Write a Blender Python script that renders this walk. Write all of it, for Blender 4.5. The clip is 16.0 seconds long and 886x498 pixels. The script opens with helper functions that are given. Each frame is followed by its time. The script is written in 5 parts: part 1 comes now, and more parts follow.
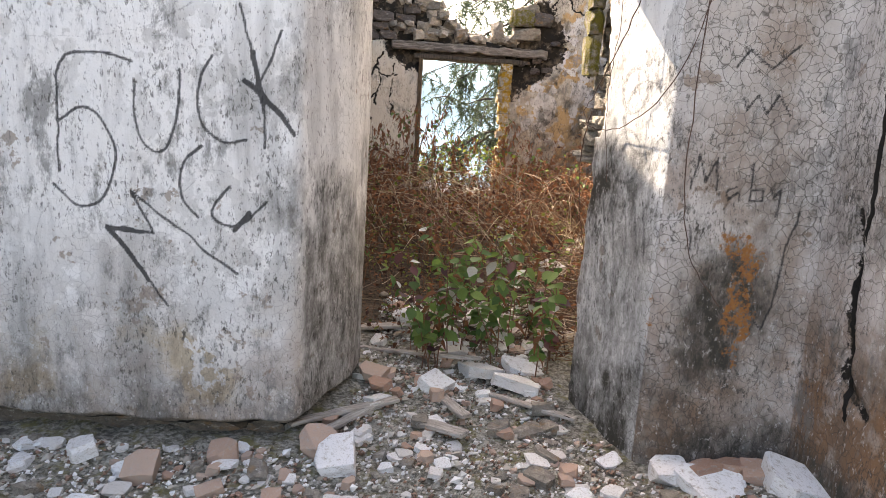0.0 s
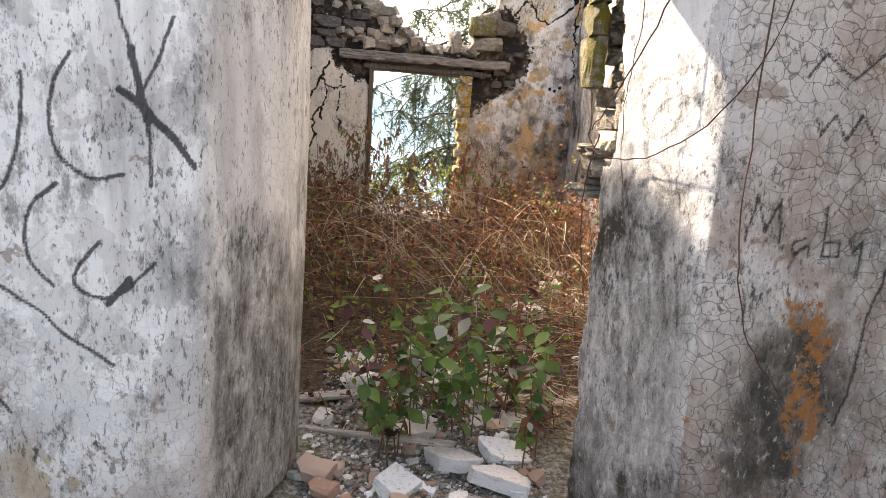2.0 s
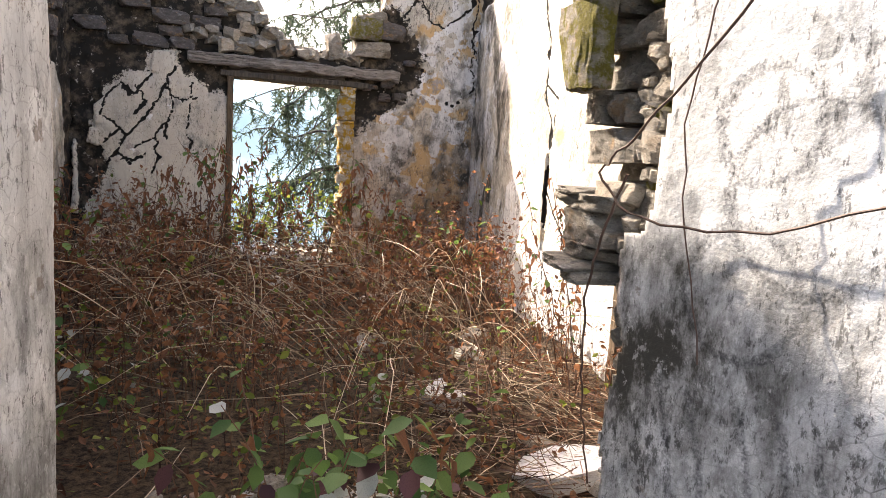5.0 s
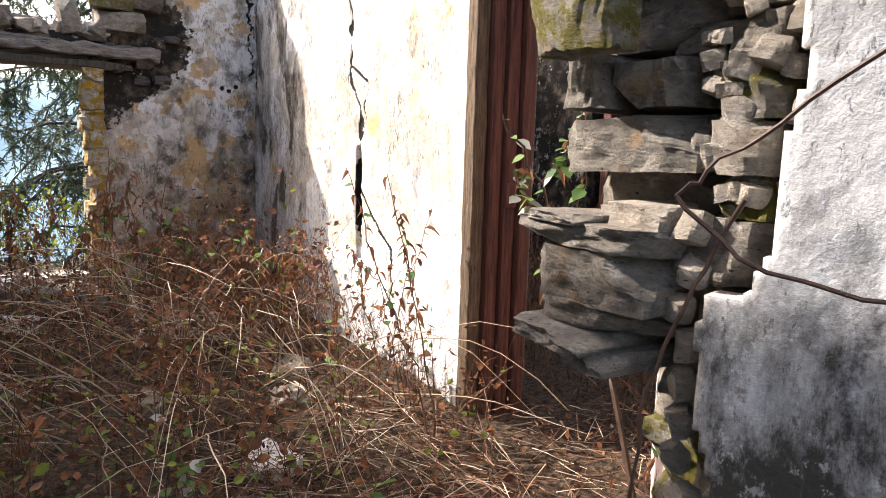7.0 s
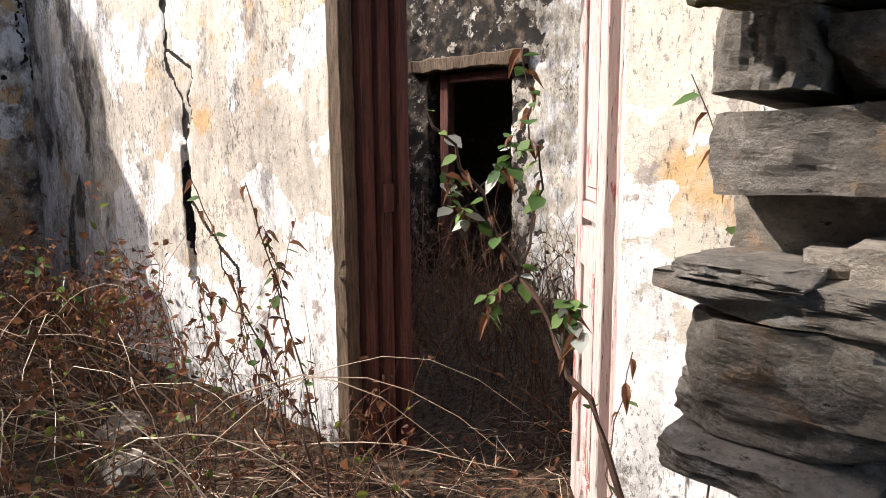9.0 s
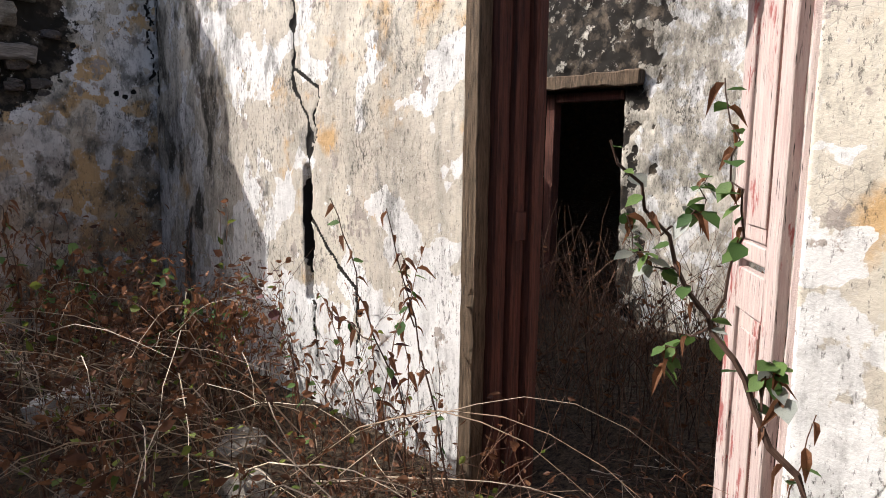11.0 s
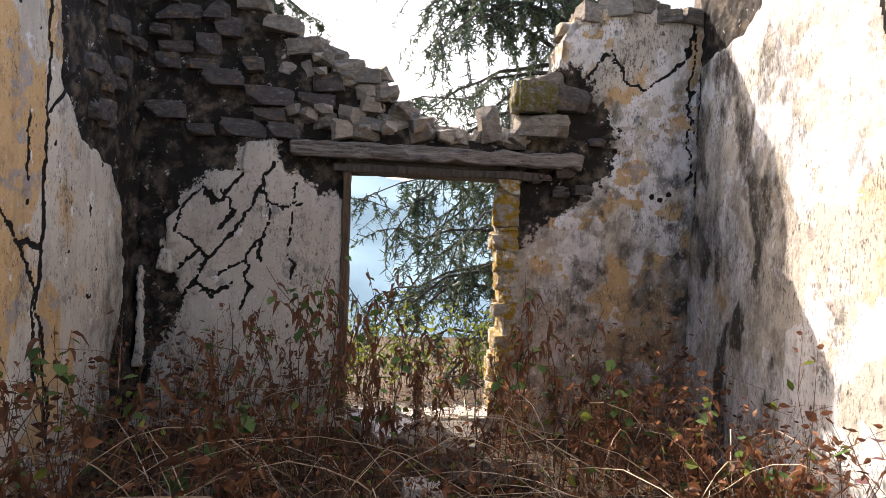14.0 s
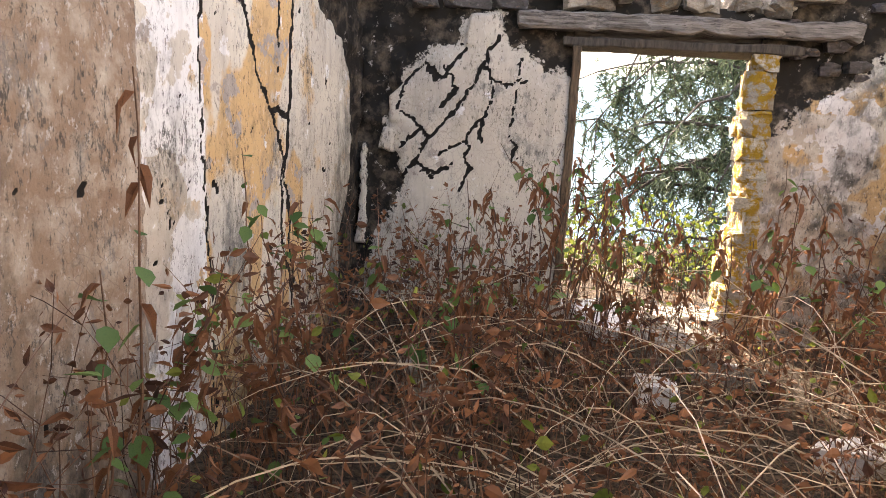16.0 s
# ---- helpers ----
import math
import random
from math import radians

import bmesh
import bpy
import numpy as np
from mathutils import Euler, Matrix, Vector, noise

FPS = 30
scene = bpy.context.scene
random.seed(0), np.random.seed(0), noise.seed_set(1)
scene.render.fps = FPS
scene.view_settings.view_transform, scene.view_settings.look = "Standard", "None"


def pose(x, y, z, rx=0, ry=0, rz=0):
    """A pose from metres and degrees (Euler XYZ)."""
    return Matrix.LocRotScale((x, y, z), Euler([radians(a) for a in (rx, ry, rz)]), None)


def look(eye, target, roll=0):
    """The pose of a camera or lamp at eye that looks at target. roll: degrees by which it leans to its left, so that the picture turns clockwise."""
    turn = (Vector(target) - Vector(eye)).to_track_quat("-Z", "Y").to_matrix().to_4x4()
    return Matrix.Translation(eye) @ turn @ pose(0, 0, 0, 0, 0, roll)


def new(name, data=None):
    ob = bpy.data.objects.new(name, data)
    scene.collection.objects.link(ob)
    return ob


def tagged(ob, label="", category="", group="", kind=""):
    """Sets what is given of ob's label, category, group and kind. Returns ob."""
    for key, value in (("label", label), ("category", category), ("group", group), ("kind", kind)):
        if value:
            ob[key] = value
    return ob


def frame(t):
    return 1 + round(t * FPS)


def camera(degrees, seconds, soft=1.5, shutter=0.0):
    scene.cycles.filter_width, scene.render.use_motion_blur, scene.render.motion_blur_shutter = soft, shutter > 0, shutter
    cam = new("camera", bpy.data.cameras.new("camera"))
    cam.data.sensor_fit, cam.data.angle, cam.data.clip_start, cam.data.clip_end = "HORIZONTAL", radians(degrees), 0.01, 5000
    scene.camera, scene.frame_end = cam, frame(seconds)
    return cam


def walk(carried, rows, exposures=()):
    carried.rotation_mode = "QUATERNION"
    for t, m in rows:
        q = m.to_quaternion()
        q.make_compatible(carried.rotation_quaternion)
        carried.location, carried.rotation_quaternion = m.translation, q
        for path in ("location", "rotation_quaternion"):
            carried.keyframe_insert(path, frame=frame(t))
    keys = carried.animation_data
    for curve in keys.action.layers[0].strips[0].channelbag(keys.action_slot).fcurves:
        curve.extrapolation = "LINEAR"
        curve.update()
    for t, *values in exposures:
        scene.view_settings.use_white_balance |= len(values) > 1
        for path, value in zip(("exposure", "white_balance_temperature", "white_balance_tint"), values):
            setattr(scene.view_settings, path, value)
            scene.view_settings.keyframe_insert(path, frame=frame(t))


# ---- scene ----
cam = camera(65.7, 16.0, soft=0.6)
METRES, EYE, TILT, LEAN, TURN = 5.0, 1.47, 0.0, 0.0, 0.0
ROWS = [
    (0.0, 0.0, 0.0, 0.0, 0.66, -11.21, -3.31),
    (0.5, -0.0106, 0.0353, -0.0004, -0.69, -10.59, -3.0),
    (1.0, -0.017, 0.0768, -0.0021, -2.49, -10.83, -3.31),
    (1.5, -0.0142, 0.1218, 0.0007, -3.1, -10.78, -3.43),
    (2.0, -0.0119, 0.1713, 0.0056, -3.51, -9.86, -3.63),
    (2.5, -0.0135, 0.2114, 0.0069, -3.57, -9.78, -3.69),
    (3.0, -0.0146, 0.2633, 0.0099, -3.61, -9.7, -3.68),
    (5.5, 0.0058, 0.478, 0.0143, -17.26, -7.28, -3.52),
    (6.0, 0.0032, 0.522, 0.0158, -21.11, -6.89, -3.52),
    (6.5, 0.0023, 0.5605, 0.0166, -26.14, -6.81, -2.46),
    (7.0, 0.0019, 0.592, 0.0182, -32.84, -8.03, -1.7),
    (7.5, 0.0069, 0.6172, 0.0168, -37.29, -7.83, -2.69),
    (8.0, 0.0176, 0.6512, 0.0195, -42.19, -8.11, -1.41),
    (10.5, 0.0107, 0.7483, 0.0293, -51.85, -8.72, 0.51),
    (11.0, 0.0008, 0.7547, 0.0333, -42.52, -7.65, -0.97),
    (11.5, -0.0049, 0.7607, 0.0349, -35.75, -5.78, -1.79),
    (12.0, -0.0109, 0.7767, 0.0353, -28.62, -4.56, -0.87),
    (12.5, -0.0132, 0.8069, 0.04, -21.78, -3.62, -0.24),
    (13.0, -0.0144, 0.8429, 0.0481, -14.61, -0.82, -1.15),
    (13.5, -0.0151, 0.8677, 0.0535, -8.24, -0.7, -1.99),
    (14.0, -0.0142, 0.8854, 0.0579, -3.74, -1.39, -1.79),
    (14.5, -0.0175, 0.8958, 0.0571, -2.12, -2.37, -1.4),
    (15.0, -0.0336, 0.9045, 0.0526, 1.07, -4.25, -2.13),
    (15.5, -0.0556, 0.9134, 0.0455, 4.75, -6.49, -2.79),
    (16.0, -0.0885, 0.9264, 0.0323, 10.18, -10.34, -3.01),
]
EXPOSURES = [(0.0, 2.55, 8000, 15), (3.0, 2.55, 8000, 15), (5.5, 2.25, 7200, 15), (8.0, 1.62, 6600, 15), (10.5, 0.85, 6300, 12), (11.0, 0.85, 6300, 12), (12.5, 1.0, 6450, 13), (13.5, 1.32, 6800, 16), (14.5, 2.08, 7300, 17), (15.2, 2.58, 7500, 17), (16.0, 2.95, 7700, 16)]
walk(cam, [(t, pose(0, 0, EYE, TILT, LEAN, TURN) @ pose(METRES * x, METRES * y, METRES * z, 90 + pitch, roll, yaw)) for t, x, y, z, yaw, pitch, roll in ROWS], EXPOSURES)

# ---- light ----
SUN_ELEV, SUN_AZ = radians(40), math.atan2(-0.62, 0.78)   # compass angle from +y towards +x
world = bpy.data.worlds.new("sky")
scene.world = world
world.use_nodes = True
_n = world.node_tree.nodes
_sky = _n.new("ShaderNodeTexSky")
_sky.sky_type, _sky.sun_disc = "NISHITA", False
_sky.sun_elevation, _sky.sun_rotation = SUN_ELEV, SUN_AZ
_sky.dust_density, _sky.air_density, _sky.ozone_density = 4.0, 1.0, 1.0
world.node_tree.links.new(_sky.outputs[0], _n["Background"].inputs[0])
_n["Background"].inputs[1].default_value = 0.15
sun = new("sun", bpy.data.lights.new("sun", "SUN"))
sun.data.energy, sun.data.angle, sun.data.color = 3.2, radians(0.6), (1.0, 0.95, 0.88)
_d = Vector((math.sin(SUN_AZ) * math.cos(SUN_ELEV), math.cos(SUN_AZ) * math.cos(SUN_ELEV), math.sin(SUN_ELEV)))
sun.matrix_world = look(_d * 30, (0, 0, 0))

# ---- materials ----
class Nodes:
    """A short hand for node trees."""
    def __init__(self, name, rough=0.9):
        self.m = bpy.data.materials.new(name)
        self.m.use_nodes = True
        self.t = self.m.node_tree
        self.b = self.t.nodes["Principled BSDF"]
        self.b.inputs["Roughness"].default_value = rough
        self.b.inputs["Specular IOR Level"].default_value = 0.25

    def put(self, sock, v):
        if isinstance(v, (int, float)):
            sock.default_value = v
        elif isinstance(v, tuple):
            sock.default_value = (*v, 1) if len(v) == 3 and sock.type == "RGBA" else v
        else:
            self.t.links.new(v, sock)

    def node(self, kind, **ins):
        n = self.t.nodes.new(kind)
        for k, v in ins.items():
            self.put(n.inputs[k.replace("_", " ")], v)
        return n

    def place(self, scale=(1, 1, 1), loc=(0, 0, 0)):
        c = self.t.nodes.new("ShaderNodeTexCoord")
        return self.node("ShaderNodeMapping", Vector=c.outputs["Object"], Scale=scale, Location=loc).outputs[0]

    def noise(self, scale, detail=4, rough=0.6, at=None, distort=0.0):
        return self.node("ShaderNodeTexNoise", Scale=scale, Detail=detail, Roughness=rough, Distortion=distort,
                         Vector=at or self.place()).outputs["Fac"]

    def op(self, kind, a, b=0.0, clamp=False):
        n = self.t.nodes.new("ShaderNodeMath")
        n.operation, n.use_clamp = kind, clamp
        self.put(n.inputs[0], a), self.put(n.inputs[1], b)
        return n.outputs[0]

    def step(self, v, lo, hi):
        return self.node("ShaderNodeMapRange", Value=v, From_Min=lo, From_Max=hi).outputs[0]

    def mix(self, f, a, b):
        n = self.t.nodes.new("ShaderNodeMix")
        n.data_type = "RGBA"
        self.put(n.inputs[0], f), self.put(n.inputs[6], a), self.put(n.inputs[7], b)
        return n.outputs[2]

    def attr(self, name):
        n = self.t.nodes.new("ShaderNodeAttribute")
        n.attribute_name = name
        s = self.node("ShaderNodeSeparateColor", Color=n.outputs["Color"])
        return (*s.outputs, n.outputs["Alpha"])

    def edges(self, scale, at=None):
        n = self.t.nodes.new("ShaderNodeTexVoronoi")
        n.feature = "DISTANCE_TO_EDGE"
        n.inputs["Scale"].default_value = scale
        self.t.links.new(at or self.place(), n.inputs["Vector"])
        return n.outputs["Distance"]

    def rand(self):
        return self.t.nodes.new("ShaderNodeObjectInfo").outputs["Random"]

    def island(self):
        return self.t.nodes.new("ShaderNodeNewGeometry").outputs["Random Per Island"]

    def done(self, color, height=None, strength=0.4, dist=0.01):
        self.put(self.b.inputs["Base Color"], color)
        if height is not None:
            n = self.node("ShaderNodeBump", Height=height, Strength=strength, Distance=dist)
            self.t.links.new(n.outputs[0], self.b.inputs["Normal"])
        return self.m


def plaster(name, white, grey, ochre, craze=1.0, streaks=0.55, peel=0.5, specks=0.5):
    s = Nodes(name, 0.92)
    loss, crack, och, grime_shade = s.attr("wear")
    ink, brown, rust, lime = s.attr("marks")
    warp = s.node("ShaderNodeTexNoise", Scale=7.0, Detail=3.0, Vector=s.place()).outputs["Color"]
    bent = s.node("ShaderNodeVectorMath", **{})
    bent.operation = "MULTIPLY_ADD"
    s.put(bent.inputs[0], warp), s.put(bent.inputs[1], (0.09, 0.09, 0.09)), s.put(bent.inputs[2], s.place())
    big, mid, fine = s.noise(1.3, 6), s.noise(8, 6, 0.65), s.noise(70, 4, 0.7)
    c = s.mix(s.step(big, 0.35, 0.7), white, grey)
    c = s.mix(s.op("MULTIPLY", s.step(s.op("ADD", s.noise(3.2, 6, 0.6, s.place(loc=(5, 2, 1))), s.op("MULTIPLY", och, 0.6)), 0.72, 0.84), 0.8), c, ochre)
    # lime coat that came away in flakes
    c = s.mix(s.step(s.op("ADD", s.noise(6, 8, 0.6, s.place(loc=(3, 9, 4))), s.op("MULTIPLY", lime, 0.45)), 0.78 - 0.14 * peel, 0.80 - 0.14 * peel), c, (0.78, 0.77, 0.75))
    c = s.mix(s.step(s.op("ADD", s.noise(5, 8, 0.65, s.place(loc=(8, 1, 7))), s.op("MULTIPLY", och, 0.08)), 0.63, 0.65), c, (0.40, 0.35, 0.31))
    c = s.mix(s.op("MULTIPLY", brown, s.step(mid, 0.1, 0.55)), c, (0.22, 0.13, 0.075))
    streak = s.noise(5, 6, 0.65, s.place((1, 1, 0.16)))
    c = s.mix(s.op("MULTIPLY", s.step(streak, 0.5, 0.78), streaks), c, (0.10, 0.095, 0.085))
    # grime, and the shade that some walls have painted in
    c = s.mix(s.step(s.op("ADD", s.op("MULTIPLY", s.noise(13, 10, 0.8, s.place((1, 1, 0.5))), 0.95), s.op("MULTIPLY", grime_shade, 0.5)), 0.62, 0.96), c, (0.055, 0.05, 0.04))
    # dark specks and hair cracks
    c = s.mix(s.op("MULTIPLY", s.step(s.noise(4.5, 10, 0.78, s.place((1, 1, 0.5), (9, 3, 2))), 0.55, 0.62), specks), c, (0.17, 0.165, 0.155))
    cloud = s.op("MULTIPLY", s.op("SUBTRACT", s.noise(2.6, 4, 0.6, s.place(loc=(6, 6, 1))), 0.5), 0.55)
    c = s.mix(s.op("MULTIPLY", s.step(s.op("ADD", s.noise(30, 8, 0.8, s.place((1, 1, 0.5))), cloud), 0.63, 0.67), 0.85), c, (0.05, 0.047, 0.04))
    c = s.mix(s.op("MULTIPLY", s.step(s.op("ADD", s.noise(62, 7, 0.78, s.place((1, 1, 0.42), (1, 8, 3))), s.op("MULTIPLY", cloud, 0.5)), 0.56, 0.61), 0.35 + 0.5 * specks), c, (0.06, 0.057, 0.05))
    c = s.mix(s.op("MULTIPLY", s.step(s.noise(38, 7, 0.75, s.place((1, 1, 0.7), (4, 4, 8))), 0.585, 0.62), 0.4), c, (0.70, 0.68, 0.65))
    hair = s.op("MULTIPLY", s.op("SUBTRACT", 1.0, s.step(s.edges(23, bent.outputs[0]), 0.0, 0.05)), s.op("MULTIPLY", s.step(s.noise(2.2, 3), 0.45 - 0.12 * (craze > 1), 0.62 - 0.08 * (craze > 1)), s.op("SUBTRACT", 1.0, s.op("MULTIPLY", lime, 1.4), True)))
    c = s.mix(s.op("MULTIPLY", hair, 0.62 * craze), c, (0.07, 0.06, 0.05))
    c = s.mix(s.step(s.op("ADD", s.op("MULTIPLY", rust, 0.42), s.noise(19, 9, 0.82, s.place(loc=(2, 7, 5)))), 0.90, 0.95), c, s.mix(fine, (0.20, 0.05, 0.02), (0.42, 0.22, 0.07)))
    earth = s.mix(s.step(mid, 0.50, 0.68), (0.018, 0.015, 0.012), s.mix(fine, (0.055, 0.04, 0.025), (0.20, 0.16, 0.12)))
    earth = s.mix(s.step(s.noise(14, 8, 0.75), 0.61, 0.66), earth, (0.46, 0.43, 0.39))
    lossm = s.step(s.op("ADD", loss, s.op("MULTIPLY", s.op("SUBTRACT", s.noise(17, 7, 0.72), 0.5), 1.7)), 0.46, 0.54)
    c = s.mix(lossm, c, earth)
    c = s.mix(s.step(s.op("ADD", crack, s.op("MULTIPLY", s.op("SUBTRACT", mid, 0.5), 0.6)), 0.34, 0.5), c, (0.014, 0.012, 0.01))
    c = s.mix(s.op("MULTIPLY", s.step(s.op("ADD", ink, s.op("MULTIPLY", s.op("SUBTRACT", s.noise(150, 3), 0.5), 0.9)), 0.3, 0.75), 0.9), c, (0.022, 0.022, 0.024))
    h = s.op("ADD", s.op("ADD", s.op("MULTIPLY", fine, 0.35), s.op("MULTIPLY", mid, 0.6)), s.op("MULTIPLY", lossm, -0.4))
    h = s.op("ADD", h, s.op("MULTIPLY", hair, -0.12 * craze))
    return s.done(c, h, 0.55, 0.012)


M_FRONT = plaster("weathered_lime_plaster", (0.76, 0.75, 0.73), (0.50, 0.49, 0.47), (0.50, 0.40, 0.27), 1.3, 0.7, 0.15, 0.75)
M_ROOM = plaster("peeling_ochre_plaster", (0.68, 0.63, 0.53), (0.50, 0.45, 0.38), (0.60, 0.36, 0.13), 0.6, 0.6, 0.75, 0.75)


def rock(name, a, b, moss=0.0, pale=0.6, lichen=(0.26, 0.22, 0.03), rusty=0.6):
    """Split slaty stone at real size: thin level layers, rusty and pale patches, dark pits."""
    s = Nodes(name, 0.88)
    pos = s.t.nodes.new("ShaderNodeNewGeometry").outputs["Position"]

    def at(scale, loc=(0, 0, 0)):
        return s.node("ShaderNodeMapping", Vector=pos, Scale=scale, Location=loc).outputs[0]
    layer = s.noise(16, 9, 0.76, at((1, 1, 1.7)))
    grain = s.noise(95, 6, 0.75, at((1, 1, 1.6)))
    c = s.mix(s.step(layer, 0.34, 0.66), a, b)
    c = s.mix(s.op("MULTIPLY", s.rand(), 0.45), c, (0.10, 0.095, 0.09))
    c = s.mix(s.op("MULTIPLY", s.step(s.noise(9, 5, 0.65, at((1, 1, 1.5), (4, 4, 4))), 0.56, 0.68), rusty), c, (0.33, 0.19, 0.08))
    c = s.mix(s.op("MULTIPLY", s.step(s.noise(22, 8, 0.75, at((1, 1, 2), (2, 9, 1))), 0.55, 0.66), pale), c, (0.55, 0.53, 0.49))
    c = s.mix(s.step(s.noise(30, 8, 0.78, at((1, 1, 3), (7, 1, 3))), 0.60, 0.66), c, (0.025, 0.022, 0.018))
    c = s.mix(s.op("MULTIPLY", s.step(grain, 0.52, 0.68), 0.55), c, (0.05, 0.045, 0.04))
    if moss:
        c = s.mix(s.step(s.op("ADD", s.noise(16, 8, 0.75, at((1, 1, 1), (1, 6, 2))), moss), 0.58, 0.66), c, s.mix(s.noise(160, 3, 0.6, at((1, 1, 1))), tuple(0.25 * k for k in lichen), lichen))
    h = s.op("ADD", layer, s.op("MULTIPLY", grain, 0.35))
    return s.done(c, h, 1.0, 0.016)


M_STONE = rock("slaty_stone", (0.12, 0.105, 0.085), (0.40, 0.355, 0.29), pale=0.5)
M_STONE_DARK = rock("sooty_stone", (0.035, 0.03, 0.028), (0.15, 0.125, 0.115), pale=0.3)
M_MOSSY = rock("mossy_stone", (0.11, 0.10, 0.08), (0.32, 0.29, 0.24), 0.13, lichen=(0.20, 0.175, 0.03))
M_LICHEN = rock("lichened_stone", (0.30, 0.27, 0.22), (0.58, 0.54, 0.46), 0.12, 0.8, (0.50, 0.30, 0.03))
M_MORTAR = rock("crumbling_mortar", (0.28, 0.24, 0.19), (0.55, 0.49, 0.41), rusty=0.25)
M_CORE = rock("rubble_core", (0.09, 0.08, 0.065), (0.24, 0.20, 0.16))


def chip(name, a, b, spots):
    s = Nodes(name, 0.92)
    c = s.mix(s.rand(), a, b)
    c = s.mix(s.step(s.noise(9, 6, 0.7), 0.52, 0.66), c, spots)
    c = s.mix(s.op("MULTIPLY", s.step(s.noise(30, 3), 0.55, 0.7), 0.4), c, (0.09, 0.08, 0.06))
    return s.done(c, s.noise(40, 5, 0.7), 0.6, 0.01)


M_CHIP = chip("plaster_chip", (0.80, 0.80, 0.79), (0.58, 0.55, 0.50), (0.45, 0.41, 0.35))
M_BRICK = chip("broken_brick", (0.40, 0.24, 0.17), (0.50, 0.38, 0.30), (0.44, 0.38, 0.33))


def timber(name, a, b, grain, extra=None, wear=0.62):
    s = Nodes(name, 0.8)
    v = s.noise(7, 7, 0.7, s.place(grain))
    c = s.mix(s.step(v, 0.34, 0.66), a, b)
    c = s.mix(s.step(s.noise(10, 5, 0.6, s.place(tuple(g * 1.7 for g in grain))), 0.6, 0.68), c, (0.03, 0.025, 0.02))
    if extra:
        c = s.mix(s.step(s.noise(4, 6, 0.7, s.place(tuple(g ** 0.5 for g in grain))), wear - 0.02, wear + 0.02), c, extra)
    return s.done(c, v, 0.9, 0.012)


M_LINTEL = timber("grey_weathered_timber", (0.06, 0.05, 0.042), (0.28, 0.25, 0.22), (0.5, 8, 8))
M_FRAME = timber("dark_red_brown_timber", (0.055, 0.025, 0.02), (0.17, 0.065, 0.045), (9, 9, 0.5))
M_EDGE = timber("bare_split_timber", (0.05, 0.035, 0.022), (0.18, 0.125, 0.08), (9, 9, 0.9))
M_LEAF_DOOR = timber("pink_weathered_paint", (0.48, 0.35, 0.32), (0.62, 0.54, 0.50), (7, 7, 0.5), (0.34, 0.11, 0.10), 0.60)
M_PLANK = timber("grey_plank", (0.22, 0.19, 0.16), (0.48, 0.44, 0.39), (1.0, 8, 8))


def plant_mat(name, a, b, clear=0.25, obj=False):
    s = Nodes(name, 0.6)
    r = s.rand() if obj else s.island()
    c = s.mix(r, a, b)
    c = s.mix(s.op("MULTIPLY", s.step(s.noise(30, 4), 0.5, 0.7), 0.5), c, tuple(0.45 * x for x in a))
    s.done(c)
    if clear:
        tr = s.node("ShaderNodeBsdfTranslucent", Color=c)
        mx = s.node("ShaderNodeMixShader", Fac=clear)
        s.t.links.new(s.b.outputs[0], mx.inputs[1])
        s.t.links.new(tr.outputs[0], mx.inputs[2])
        s.t.links.new(mx.outputs[0], s.t.nodes["Material Output"].inputs[0])
    return s.m


M_STALK = plant_mat("dry_stalk", (0.035, 0.018, 0.013), (0.25, 0.135, 0.08), 0)
M_STRAW = plant_mat("pale_straw", (0.20, 0.13, 0.08), (0.62, 0.51, 0.37), 0)
M_DRYLEAF = plant_mat("dry_leaf", (0.055, 0.025, 0.017), (0.32, 0.145, 0.07), 0.35)
M_GREEN = plant_mat("green_leaf", (0.05, 0.11, 0.03), (0.16, 0.25, 0.065), 0.35, True)
M_GREEN_S = plant_mat("small_green_leaf", (0.07, 0.11, 0.02), (0.24, 0.27, 0.05), 0.35)
M_PURPLE = plant_mat("purple_leaf", (0.05, 0.02, 0.025), (0.14, 0.06, 0.06), 0.15, True)
M_PALE = plant_mat("pale_leaf_back", (0.34, 0.36, 0.32), (0.48, 0.50, 0.46), 0.3, True)
M_NEEDLE = plant_mat("conifer_needles", (0.04, 0.065, 0.04), (0.13, 0.17, 0.10), 0.25)
M_TWIG = plant_mat("dark_twig", (0.045, 0.026, 0.02), (0.12, 0.07, 0.05), 0)
M_BARK = timber("conifer_bark", (0.03, 0.026, 0.022), (0.10, 0.085, 0.07), (6, 6, 1))


def soil():
    s = Nodes("ground_litter", 0.95)
    litter = s.attr("wear")[0]
    grit = s.mix(s.step(s.noise(40, 6, 0.75), 0.42, 0.62), (0.12, 0.11, 0.085), (0.46, 0.44, 0.38))
    grit = s.mix(s.step(s.noise(9, 6, 0.7), 0.52, 0.66), grit, s.mix(s.noise(50), (0.10, 0.09, 0.04), (0.30, 0.27, 0.12)))
    grit = s.mix(s.step(s.noise(4, 5, 0.6, s.place(loc=(3, 3, 3))), 0.58, 0.7), grit, (0.06, 0.055, 0.05))
    dark = s.mix(s.step(s.noise(24, 7, 0.8, s.place((1, 1.6, 1))), 0.4, 0.66), (0.018, 0.013, 0.009), (0.17, 0.115, 0.07))
    c = s.mix(litter, grit, dark)
    return s.done(c, s.noise(45, 6, 0.75), 0.9, 0.03)


M_SOIL = soil()


